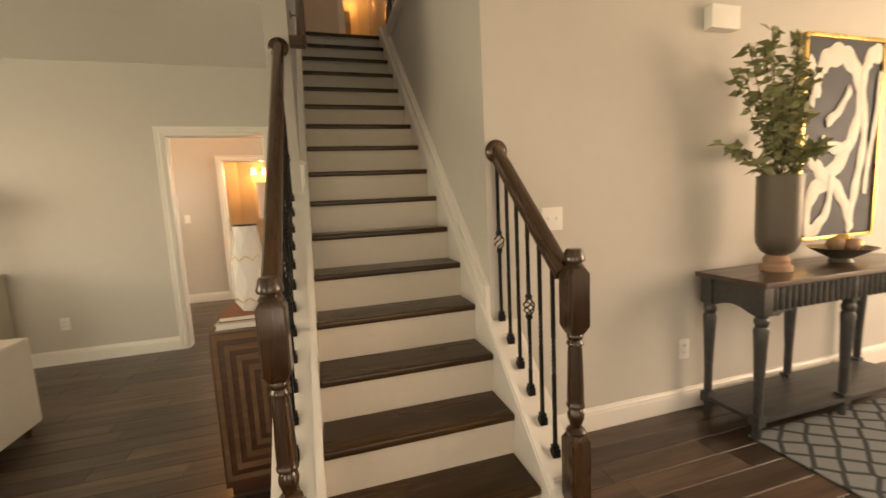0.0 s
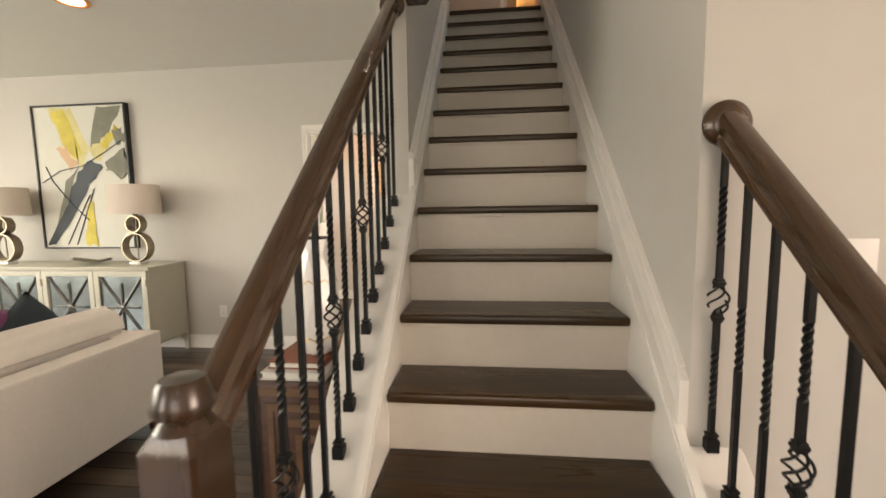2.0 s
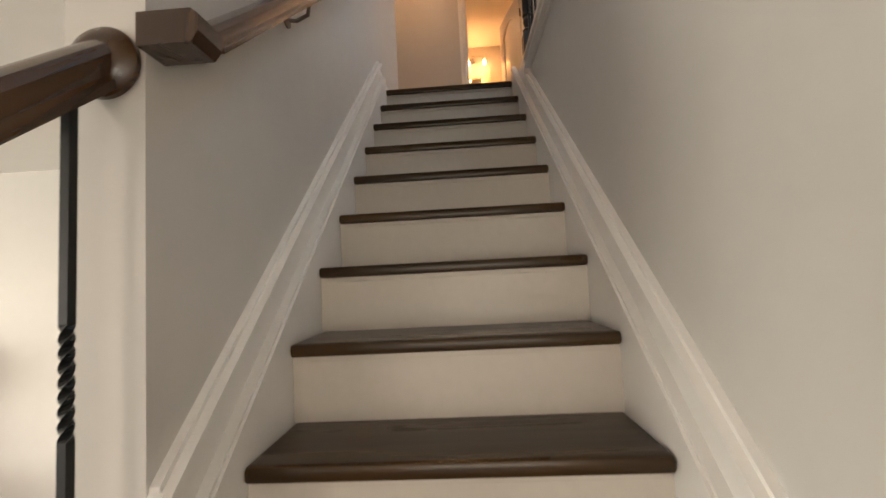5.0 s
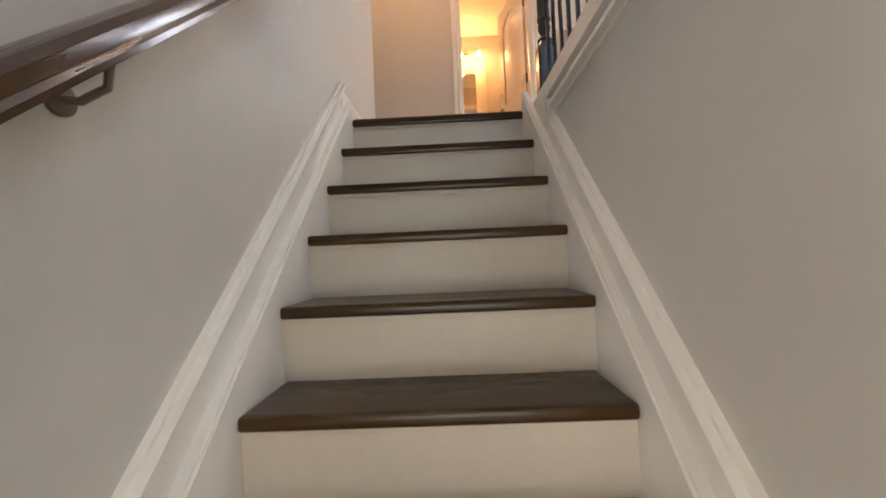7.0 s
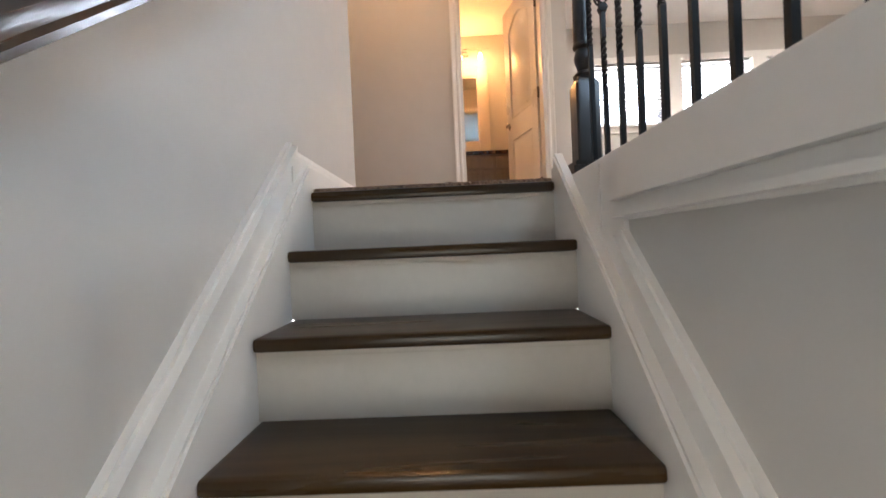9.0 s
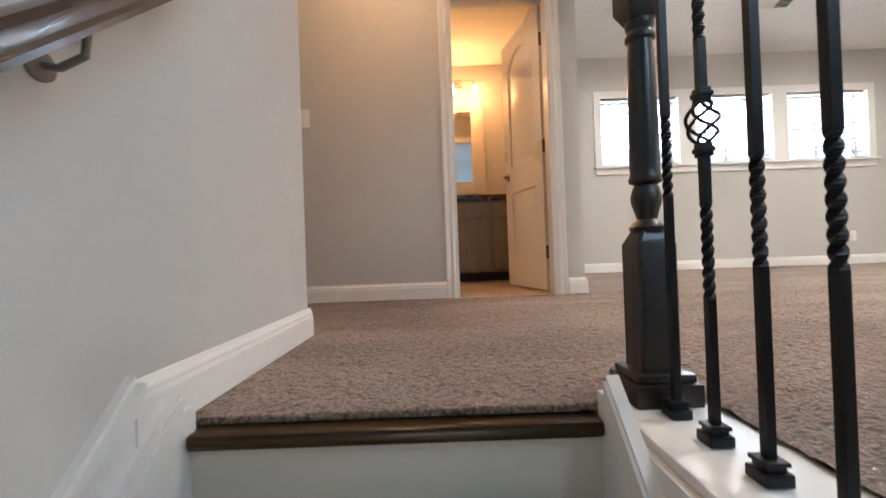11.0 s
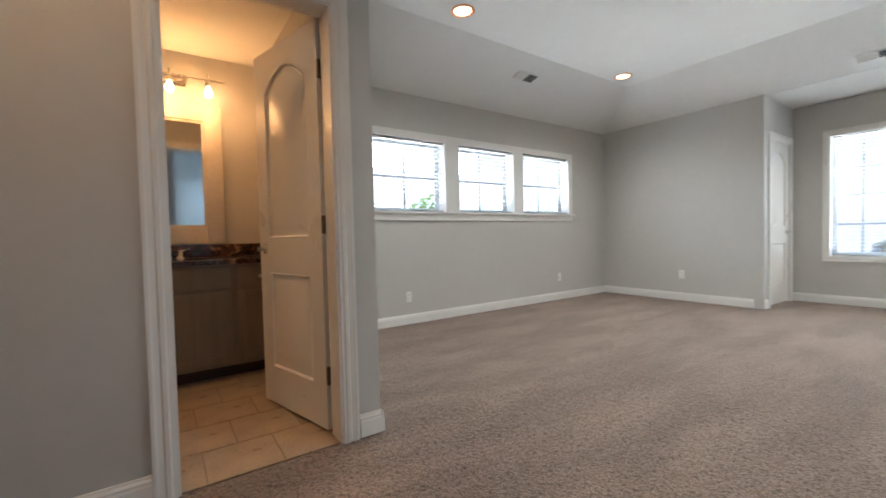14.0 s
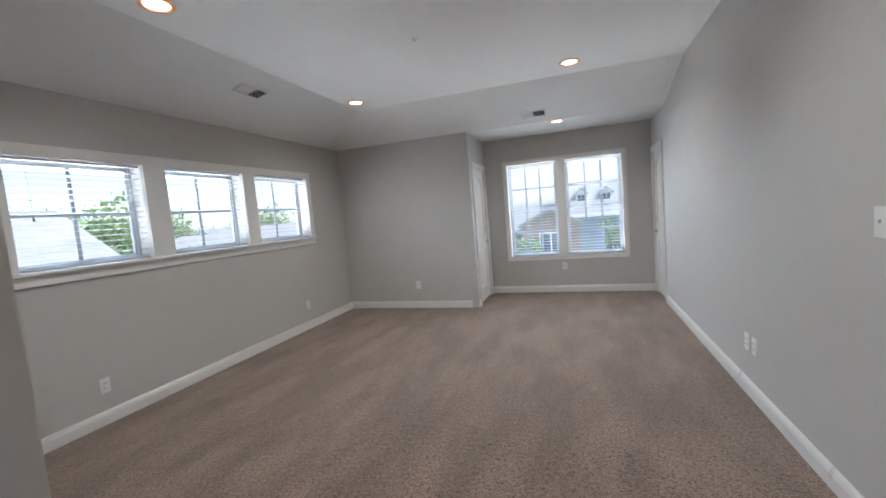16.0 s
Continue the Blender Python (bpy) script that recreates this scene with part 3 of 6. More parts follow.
for axis, face, sign, a0, a1, z in [
        ("y", -0.09, -1, -6.5, -1.34, 0), ("y", -0.09, -1, -0.36, -0.165, 0), ("y", -2.65, -1, 0.962, 5.5, 0), ("x", -6.5, 1, -8, -0.09, 0),
        ("y", -8.0, 1, -6.5, 5.5, 0), ("x", 5.5, -1, -8, -2.65, 0), ("y", 2.12, -1, -0.43, -0.165, 0), ("x", -1.97, 1, 0.03, 2.12, 0), ("y", 2.12, -1, -1.954, -1.348, 0),
        ("y", 1.953, -1, -2.2, 0.515, F), ("y", 1.953, -1, 1.33, 1.44, F), ("x", 1.44, 1, 1.937, 4.015, F), ("y", 4.015, -1, 1.44, 6.45, F),
        ("x", 6.45, -1, 2.0, 4.015, F), ("x", 7.467, -1, -0.6, 1.9, F), ("y", -0.60, 1, 1.9, 6.65, F), ("x", 1.9, -1, -2.53, -0.6, F), ("y", -2.53, 1, 0.945, 1.9, F),
        ("y", 0.815, 1, -2.2, XL, F), ("x", XL, 1, -0.0855, 0.831, F), ("x", 0.945, 1, -2.53, -1.9, F), ("y", 1.90, -1, 6.45, 6.55, F)]:
    baseboard("baseboard", axis, face, sign, a0, a1, z, 0.108 if z else 0.128)

CASE = [(0, 0), (0.012, 0), (0.013, 0.012), (0.018, 0.018), (0.018, 0.03), (0.013, 0.036), (0.016, 0.05), (0.019, 0.058), (0.019, 0.068), (0, 0.068)]


def casing(axis, face, sign, a0, a1, z0, z1, w=0.068, sill=False, name="trim"):
    """A moulded casing round an opening; mitred at its corners."""
    bm = B()
    loop = [(a0, z0), (a0, z1), (a1, z1), (a1, z0)]
    rings = []
    for i, (a, z) in enumerate(loop):
        ring = []
        for d, o in CASE:
            o = o * w / 0.068
            da = -o if a == a0 else o
            dz = o if z == z1 else (-o if sill else 0)
            p, q, r = face + sign * d, a + da, z + dz
            ring.append(bm.verts.new((p, q, r) if axis == "x" else (q, p, r)))
        rings.append(ring)
    pairs = list(zip(rings, rings[1:])) + ([(rings[-1], rings[0])] if sill else [])
    k = len(CASE)
    for r, q in pairs:
        for j in range(k):
            bm.faces.new((r[j], r[(j + 1) % k], q[(j + 1) % k], q[j]))
    if not sill:
        bm.faces.new(rings[0]), bm.faces.new(rings[-1])
    return structure(name, bm, TRIM, "moulded white casing")


def jamb(axis, p0, p1, a0, a1, z0, z1, t=0.018):
    bm = B()
    for s, e, b, u in ((a0, a0 + t, z0, z1), (a1 - t, a1, z0, z1), (a0 + t, a1 - t, z1 - t, z1)):
        box(bm, *((p0, p1, s, e) if axis == "x" else (s, e, p0, p1)), b, u)
    return structure("door_jamb", bm, TRIM, "white door lining")


casing("y", -0.09, -1, -1.273, -0.427, 0, 2.023)
jamb("y", -0.095, 0.035, -1.28, -0.42, 0, 2.03)
casing("y", 2.12, -1, -1.273, -0.507, 0, 2.023)
jamb("y", 2.115, 2.245, -1.28, -0.50, 0, 2.03)
casing("y", 1.953, -1, 0.592, 1.248, F - 0.01, 5.093, 0.075)
jamb("y", 1.949, 2.077, 0.585, 1.255, F - 0.01, 5.10)
casing("y", 2.073, 1, 0.592, 1.248, F - 0.01, 5.093, 0.06)
casing("y", 1.90, -1, 6.627, 7.353, F - 0.01, 5.113)
jamb("y", 1.896, 2.024, 6.62, 7.36, F - 0.01, 5.12)
casing("y", -0.60, 1, 6.727, 7.393, F - 0.01, 5.113)
jamb("y", -0.724, -0.596, 6.72, 7.40, F - 0.01, 5.12)
casing("x", 7.467, -1, -0.185, 1.53, 3.66, 5.15, 0.07, True, "window_trim")
# flat trim round the three side windows, with a stool along their foot
bm = B()
for a, b in [(2.33, 2.41), (3.33, 3.53), (4.435, 4.61), (5.56, 5.64)]:
    box(bm, a, b, 3.999, 4.016, 4.296, 5.105)
box(bm, 2.33, 5.64, 3.999, 4.016, 5.105, 5.185)
box(bm, 2.33, 5.64, 3.999, 4.016, 4.205, 4.285)
structure("window_trim", bm, TRIM, "flat white trim round three windows")
bm = B()
box(bm, 2.31, 5.66, 3.97, 4.016, 4.28, 4.30, 0.004)
for a, b in WIN:
    box(bm, a, b, 4.016, 4.16, 4.284, 4.30)
structure("window_sill", bm, TRIM, "white window stool")
bm = B()
box(bm, 7.452, 7.468, 0.63, 0.765, 3.66, 5.15)
structure("window_trim", bm, TRIM, "white mullion between two windows")

# ---- staircase ----
stairs = thing("staircase", "straight flight of dark wooden treads with white risers", "stairs", (W / 2, -N * G / 2, 0))
bm = B()
box(bm, 0.001, W - 0.001, 0, G + 0.035, -0.032, 0, 0.0145, 4)
tread_me = mesh_of("tread", bm, TREAD, 40)
for i in range(1, N):
    piece("tread", tread_me, stairs, Matrix.Translation((0, -i * G, TOP - i * R)))
bm = B()
box(bm, 0.001, W - 0.001, 0, 0.075, -0.032, 0, 0.0145, 4)
piece("landing_nosing", mesh_of("landing_nosing", bm, TREAD, 40), stairs, Matrix.Translation((0, 0, TOP)))
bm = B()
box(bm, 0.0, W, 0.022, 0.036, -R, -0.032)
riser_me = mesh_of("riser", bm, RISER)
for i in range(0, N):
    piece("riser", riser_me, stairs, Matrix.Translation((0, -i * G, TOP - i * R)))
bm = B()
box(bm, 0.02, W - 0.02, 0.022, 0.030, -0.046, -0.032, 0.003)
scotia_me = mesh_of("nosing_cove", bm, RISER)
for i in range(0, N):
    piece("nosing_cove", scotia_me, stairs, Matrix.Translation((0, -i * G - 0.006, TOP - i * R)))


# unseen panel added to stop the sunlit lawn showing through gaps between steps
bm = B()
prism(bm, [(-0.10, TOP - 0.42), (-3.02, -0.01), (-2.95, -0.01), (-0.10, TOP - 0.46)], "x", 0.001, W - 0.001)
structure("stair_soffit", bm, CEIL, "unseen panel closing the staircase's underside")


def skew(bm, x0, x1, y0, y1, b, t, cut0=False):
    """A slab between x0 and x1 whose foot and head run b and t above the line of the nosings."""
    prism(bm, [(y0, nose(y0) + b), (y1, nose(y1) + b), (y1, nose(y1) + t), (y0, nose(y0) + t)], "x", x0, x1)


for s, xi in ((-1, 0.0), (1, W)):
    # inner board beside the treads, and the bead that caps it
    bm = B()
    prism(bm, [(-3.24, 0), (-3.24, max(0.001, nose(-3.24) + 0.045)), (0.0, TOP + 0.045), (0.04, TOP + 0.045), (0.04, TOP - 0.5), (-2.8, 0)], "x", xi, xi + s * 0.014)
    part("stringer", bm, TRIM, stairs)
    bm = B()
    x0, x1 = xi - s * 0.004, xi + s * 0.0258
    prism(bm, [(-3.24, nose(-3.24) + 0.045), (0.0, TOP + 0.045), (0.0, TOP + 0.075), (-3.24, nose(-3.24) + 0.075)], "x", x0, x1)
    prism(bm, [(-3.24, nose(-3.24) + 0.0755), (0.0, TOP + 0.0755), (0.0, TOP + 0.086), (-3.24, nose(-3.24) + 0.086)], "x", xi + s * 0.002, x1)
    part("stringer_bead", bm, TRIM, stairs, "sloping moulded white bead")

# boards and mouldings on the walls above the bead
for s, face, y0, y1 in ((1, XL, -1.875, -0.085), (-1, XR, -2.627, -0.435)):
    bm = B()
    prism(bm, [(y0, nose(y0) - 0.3), (y1, nose(y1) - 0.3), (y1, nose(y1) + 0.17), (y0, nose(y0) + 0.17)], "x", face, face + s * 0.012)
    prism(bm, [(y0 - 0.022, nose(y0) - 0.0), (y0 - 0.022, nose(y0 - 0.022) + 0.205), (y0, nose(y0) + 0.210), (y0, nose(y0) - 0.0)], "x", face, face + s * 0.0230)
    part("skirt_board", bm, TRIM, stairs)
    bm = B()
    for b, t, d in ((0.160, 0.175, 0.024), (0.1755, 0.187, 0.016), (0.1875, 0.204, 0.034), (0.2045, 0.217, 0.016)):
        prism(bm, [(y0, nose(y0) + b), (y1, nose(y1) + b), (y1, nose(y1) + t), (y0, nose(y0) + t)], "x", face, face + s * d)
    part("skirt_moulding", bm, TRIM, stairs, "sloping white wall moulding")
# level moulding that carries on past the landing on the closed side
bm = B()
prism(bm, [(-0.085, F - 0.3), (-0.085, F + 0.03), (-0.0801, F + 0.03), (-0.0801, F - 0.001), (0.06, F - 0.001), (0.06, F - 0.3)], "x", XL, XL + 0.012)
part("skirt_return", bm, TRIM, stairs)
# apron under the loft edge on the open side
bm = B()
box(bm, XR - 0.010, XR, -1.9, -0.315, 2.885, 3.029)
box(bm, XR - 0.013, XR, -0.3145, 0.06, 2.815, 3.029)
prism(bm, [(-0.44, 2.885), (-0.44, nose(-0.44) - 0.05), (0.06, TOP - 0.25), (0.06, 2.885)], "x", XR - 0.010, XR)
part("edge_apron", bm, TRIM, stairs)
bm = B()
for b, t, d in ((2.892, 2.904, 0.032), (2.9045, 2.928, 0.016), (2.9285, 2.943, 0.036), (2.9435, 2.951, 0.020)):
    box(bm, XR - d, XR, -1.9, -0.425, b, t)
part("apron_moulding", bm, TRIM, stairs, "level white wall moulding")

# low walls either side of the lower flight
bm = B()
prism(bm, [(-3.24, 0), (-3.24, nose(-3.24) + 0.012), (-1.88, nose(-1.88) + 0.012), (-1.88, 0)], "x", -0.155, -0.012)
structure("knee_wall_south", bm, TRIM, "white low wall carrying the balustrade")
bm = B()
prism(bm, [(-3.24, 0), (-3.24, nose(-3.24) + 0.012), (-2.65, nose(-2.65) + 0.012), (-2.65, 0)], "x", W + 0.013, 0.945)
structure("knee_wall_north", bm, TRIM, "white low wall carrying the balustrade")
for x0, x1, y1 in ((-0.175, -0.005, -1.88), (W + 0.006, 0.962, -2.65)):
    bm = B()
    skew(bm, x0, x1, -3.19, y1, 0.012, 0.036)
    bmesh.ops.bevel(bm, geom=list(bm.edges), offset=0.006, segments=2, affect="EDGES")
    part("slope_cap", bm, TRIM, stairs, "sloping white cap board")
    bm = B()
    o = x0 + 0.010 if x0 < 0 else x1 - 0.010
    prism(bm, [(-3.19, nose(-3.19) - 0.012), (y1, nose(y1) - 0.012), (y1, nose(y1) + 0.012), (-3.19, nose(-3.19) + 0.012)], "x", o - 0.008, o + 0.008)
    part("cap_moulding", bm, TRIM, stairs)
bm = B()
box(bm, 0.826, 1.02, -1.9, 0.20, 3.030, 3.048, 0.005)
edge_cap = structure("loft_edge_cap", bm, TRIM, "flat white cap board at the loft's edge")


# ---- balusters ----
def bar_rings(bm, stations, w=0.0064):
    """A square bar; stations are (z, turn in degrees)."""
    rings = []
    for z, a in stations:
        c = [Vector((w * u, w * v, 0)) for u, v in ((1, 1), (-1, 1), (-1, -1), (1, -1))]
        m = Matrix.Rotation(radians(a), 3, "Z")
        rings.append([bm.verts.new(m @ p + Vector((0, 0, z))) for p in c])
    for a, b in zip(rings, rings[1:]):
        for j in range(4):
            bm.faces.new((a[j], a[(j + 1) % 4], b[(j + 1) % 4], b[j]))
    bm.faces.new(rings[0]), bm.faces.new(rings[-1])


def twist(z0, z1, turns=2.0, k=28):
    return [(z0 + (z1 - z0) * i / k, 360 * turns * i / k) for i in range(k + 1)]


def collar(bm, z):
    box(bm, -0.0100, 0.0100, -0.0100, 0.0100, z - 0.011, z + 0.011, 0.003)
    box(bm, -0.0120, 0.0120, -0.0120, 0.0120, z - 0.004, z + 0.004, 0.002)


def baluster_parts(kind, h, flip=0.0, flat=False):
    """Mesh data of a baluster: bar, shoe and, for some, the basket."""
    bm = B()
    if kind == "plain":
        t0, t1 = 0.32 + flip, 0.47 + flip
        bar_rings(bm, [(0, 0), *twist(t0, t1), (h, 0)])
        extra = []
    else:
        o = flip
        low, ca, cb = B(), B(), B()
        bar_rings(bm, [(0.413 + o, 0), *twist(0.51 + o, 0.66 + o), (h, 0)])
        bar_rings(low, [(0, 0), *twist(0.10 + o, 0.25 + o), (0.347 + o, 0)])
        collar(ca, 0.336 + o), collar(cb, 0.424 + o)
        b2 = B()
        for q in range(4):
            pts = []
            for i in range(15):
                u = i / 14
                r = 0.005 + 0.019 * math.sin(math.pi * u) ** 0.8
                a = math.pi / 2 * q + 1.35 * math.pi * u
                pts.append((r * math.cos(a), r * math.sin(a), 0.343 + o + 0.074 * u))
            tube(b2, pts, 0.0030, 6)
        extra = [("basket", mesh_of("basket", b2, IRON, 50)), ("lower_bar", mesh_of("lower_bar", low, IRON)), ("collar", mesh_of("collar", ca, IRON)), ("collar", mesh_of("collar", cb, IRON))]
    bar = mesh_of("bar", bm, IRON)
    bm = B()
    if flat:
        box(bm, -0.0190, 0.0190, -0.0190, 0.0190, -0.013, 0.004, 0.003)
        box(bm, -0.0135, 0.0135, -0.0135, 0.0135, 0.004, 0.012, 0.003)
        box(bm, -0.0165, 0.0165, -0.0165, 0.0165, 0.012, 0.018, 0.002)
    else:
        box(bm, -0.0155, 0.0155, -0.0155, 0.0155, -0.014, 0.020, 0.003)
        box(bm, -0.0115, 0.0115, -0.0115, 0.0115, 0.020, 0.029, 0.003)
        box(bm, -0.0135, 0.0135, -0.0135, 0.0135, 0.029, 0.034, 0.002)
    return bar, extra + [("shoe", mesh_of("shoe", bm, IRON))]


def baluster(meshes, parent, place):
    bar, extra = meshes
    m = Matrix.Translation(place)
    b = piece("baluster", bar, parent, m)
    for nm, me in extra:
        o = new(nm, me)
        o.parent = b
    return b


RAILPROF = [(-0.029, -0.030), (0.029, -0.030), (0.031, -0.018), (0.0275, -0.008), (0.030, 0.004), (0.031, 0.018), (0.022, 0.031), (0.008, 0.036),
            (-0.008, 0.036), (-0.022, 0.031), (-0.031, 0.018), (-0.030, 0.004), (-0.0275, -0.008), (-0.031, -0.018)]


RAILPROF = [(a * 0.93, b * 0.93) for a, b in RAILPROF]


def chamfer_block(bm, x, y, h, z0, z1, c0=0.0, c1=0.0):
    """A square block; c0 and c1 draw its ends in towards the turned part."""
    st = ([(z0, h - 0.014), (z0 + c0, h)] if c0 else [(z0, h)]) + ([(z1 - c1, h), (z1, h - 0.014)] if c1 else [(z1, h)])
    e, rings = 0.006, []
    for z, w in st:
        rings.append([bm.verts.new((x + u, y + v, z)) for u, v in ((w, w - e), (w - e, w), (-w + e, w), (-w, w - e), (-w, -w + e), (-w + e, -w), (w - e, -w), (w, -w + e))])
    for a, b in zip(rings, rings[1:]):
        for j in range(8):
            bm.faces.new((a[j], a[(j + 1) % 8], b[(j + 1) % 8], b[j]))
    bm.faces.new(rings[0]), bm.faces.new(rings[-1])


def newel(parent, x, y, zb, lower, turn, upper, mat, flare=False):
    """zb: foot; lower: head of the base block; turn: foot of the upper block; upper: its head."""
    h = 0.0400
    post = B()
    chamfer_block(post, x, y, h, zb, lower, 0, 0.028)
    if flare:
        for w, a, b in ((0.066, zb, zb + 0.045), (0.057, zb + 0.045, zb + 0.062)):
            box(post, x - w, x + w, y - w, y + w, a, b, 0.006)
    n = part("newel_post", post, mat, parent, "", 30)
    t = B()
    L = turn - lower
    prof = [(0.050, -0.004), (0.056, 0.008), (0.046, 0.016), (0.030, 0.024), (0.036, 0.038), (0.046, 0.058), (0.048, 0.070), (0.040, 0.090), (0.034, 0.096),
            (0.050, 0.102), (0.052, 0.108), (0.049, 0.114), (0.046, 0.118), (0.047, 0.135), (0.046, L * 0.5), (0.041, L - 0.075), (0.037, L - 0.045),
            (0.046, L - 0.040), (0.047, L - 0.034), (0.042, L - 0.028), (0.038, L - 0.022), (0.044, L - 0.014), (0.045, L - 0.006), (0.038, L + 0.004)]
    lathe(t, [(r * 0.64, z) for r, z in prof], (x, y, lower), 32)
    part("turned_shaft", t, mat, n)
    u = B()
    chamfer_block(u, x, y, h, turn, upper, 0.030, 0.026)
    part("rail_block", u, mat, n, "", 30)
    c = B()
    lathe(c, [(0.036, -0.004), (0.031, 0.004), (0.026, 0.009), (0.031, 0.014), (0.037, 0.018), (0.038, 0.025), (0.035, 0.036), (0.030, 0.054), (0.026, 0.060), (0.001, 0.062)], (x, y, upper), 32)
    part("cap", c, mat, n)
    return n


def rosette(parent, x, y, z, mat):
    bm = B()
    lathe(bm, [(0.055, 0.0), (0.055, -0.009), (0.051, -0.014), (0.046, -0.016), (0.042, -0.020), (0.030, -0.024), (0.001, -0.024)], (x, y, z), 32, "y")
    part("rosette", bm, mat, parent, "round wall rosette of the rail")


plain, fancy = baluster_parts("plain", 0.80), baluster_parts("basket", 0.80)
for name, x, ys, ytop, hit in (("balustrade", -0.094, [-1.940 - 0.0953 * k for k in range(13)], -1.885, 2), ("balustrade", 0.879, [-2.658 - 0.0945 * k for k in range(6)], -2.655, 0)):
    b = thing(name, "dark wooden handrail on twisted black iron balusters", "railing", (x, -3.24, 0), "stair balustrades")
    bm = B()
    ya, yb = -3.21, ytop
    sweep(bm, RAILPROF, [(x, ya, nose(ya) + 0.853), (x, (ya + yb) / 2, nose((ya + yb) / 2) + 0.853), (x, yb, nose(yb) + 0.853)])
    part("handrail", bm, RAIL, b, "", 30)
    rosette(b, x, ytop + 0.003, nose(ytop) + 0.853, RAIL)
    newel(b, -0.088 if x < 0 else 0.896, -3.245, 0, 0.43, 0.805, 1.048, NEWEL)
    for k, y in enumerate(ys):
        baluster(fancy if k % 3 == hit else plain, b, (x, y, nose(y) + 0.047))

GX = 0.915
guard = thing("guard_rail", "dark railing with black iron balusters at the loft's edge", "railing", (0.93, 0.12, F))
plain3 = baluster_parts("plain", 0.90, 0.07, True)
plain2, fancy2 = baluster_parts("plain", 0.90, -0.05, True), baluster_parts("basket", 0.90, 0.115, True)
newel(guard, 0.925, 0.090, 3.048, F + 0.335, F + 0.775, F + 1.02, BLACKWOOD, True)
bm = B()
sweep(bm, RAILPROF, [(GX, 0.03, F + 0.935), (GX, -1.897, F + 0.935)])
part("handrail", bm, BLACKWOOD, guard)
for k in range(18):
    y = -0.010 - 0.106 * k
    if y > -1.88:
        baluster(fancy2 if k % 6 == 1 else (plain3 if k == 0 else plain2), guard, (GX, y, 3.062))

# ---- handrail on the closed wall ----
wr = thing("wall_handrail", "dark wooden handrail on brackets along the wall", "handrail", (XL, -1.85, 2.2))
xr = 0.034
bm = B()
pth = [(xr, y, nose(y) + 0.872) for y in (-1.845, -1.2, -0.6, 0.02)]
sweep(bm, [(a * 0.9, b * 0.72 - 0.006) for a, b in RAILPROF], pth)
part("rail", bm, RAIL, wr, "", 30)
bm = B()
zr = nose(-1.845) + 0.872
prism(bm, [(XL + 0.001, zr - 0.012), (XL + 0.001, zr - 0.040), (xr + 0.016, zr - 0.040), (xr + 0.028, zr - 0.024), (xr + 0.028, zr + 0.002), (xr + 0.016, zr + 0.012), (XL + 0.001, zr + 0.012)], "y", -1.900, -1.840)
part("rail_return", bm, NEWEL, wr)
for y in (-1.37, -0.22):
    bm = B()
    z = nose(y) + 0.872 - 0.026
    tube(bm, [(XL + 0.004, y, z - 0.055), (XL + 0.03, y, z - 0.060), (xr - 0.005, y, z - 0.045), (xr, y, z - 0.006)], 0.0055, 8)
    lathe(bm, [(0.022, 0), (0.022, 0.005), (0.014, 0.008)], (XL + 0.001, y, z - 0.055), 16, "x")
    part("bracket", bm, BRONZE, wr)

# ---- upper windows, blinds ----
def window_unit(name, axis, p, out, a0, a1, z0, z1, cols, rows, hung):
    """A sash window in a wall; out is the side of the weather."""
    w = thing(name, "white window with muntins and a lowered open blind", "window", (p, (a0 + a1) / 2, z0) if axis == "x" else ((a0 + a1) / 2, p, z0), "loft windows")
    w["kind"] = "structure"

    def bx(bm, s, e, q0, q1, b, t, bev=0.0):
        q0, q1 = sorted((p + out * q0, p + out * q1))
        box(bm, *((q0, q1, s, e) if axis == "x" else (s, e, q0, q1)), b, t, bev)
    f = 0.024
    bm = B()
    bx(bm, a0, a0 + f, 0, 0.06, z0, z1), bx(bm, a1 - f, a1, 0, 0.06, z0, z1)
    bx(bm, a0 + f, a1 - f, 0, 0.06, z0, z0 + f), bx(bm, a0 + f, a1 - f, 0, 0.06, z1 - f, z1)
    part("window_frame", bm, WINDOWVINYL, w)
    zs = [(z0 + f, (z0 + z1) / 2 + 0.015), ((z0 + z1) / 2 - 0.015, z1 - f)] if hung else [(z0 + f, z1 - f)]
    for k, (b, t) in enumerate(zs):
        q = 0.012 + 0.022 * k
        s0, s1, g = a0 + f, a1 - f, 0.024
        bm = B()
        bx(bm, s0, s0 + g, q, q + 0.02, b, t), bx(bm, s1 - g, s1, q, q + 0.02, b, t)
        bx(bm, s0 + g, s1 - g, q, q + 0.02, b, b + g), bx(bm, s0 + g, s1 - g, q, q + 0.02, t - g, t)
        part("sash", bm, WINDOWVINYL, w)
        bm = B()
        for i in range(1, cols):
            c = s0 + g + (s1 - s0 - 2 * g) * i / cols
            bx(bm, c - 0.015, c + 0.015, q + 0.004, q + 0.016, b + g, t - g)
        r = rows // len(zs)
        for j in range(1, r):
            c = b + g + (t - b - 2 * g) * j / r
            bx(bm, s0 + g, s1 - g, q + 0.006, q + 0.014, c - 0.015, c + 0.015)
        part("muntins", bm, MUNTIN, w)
        bm = B()
        bx(bm, s0 + g, s1 - g, q + 0.008, q + 0.011, b + g, t - g)
        o = part("pane", bm, PANE, w)
        o.visible_shadow = False
    return w


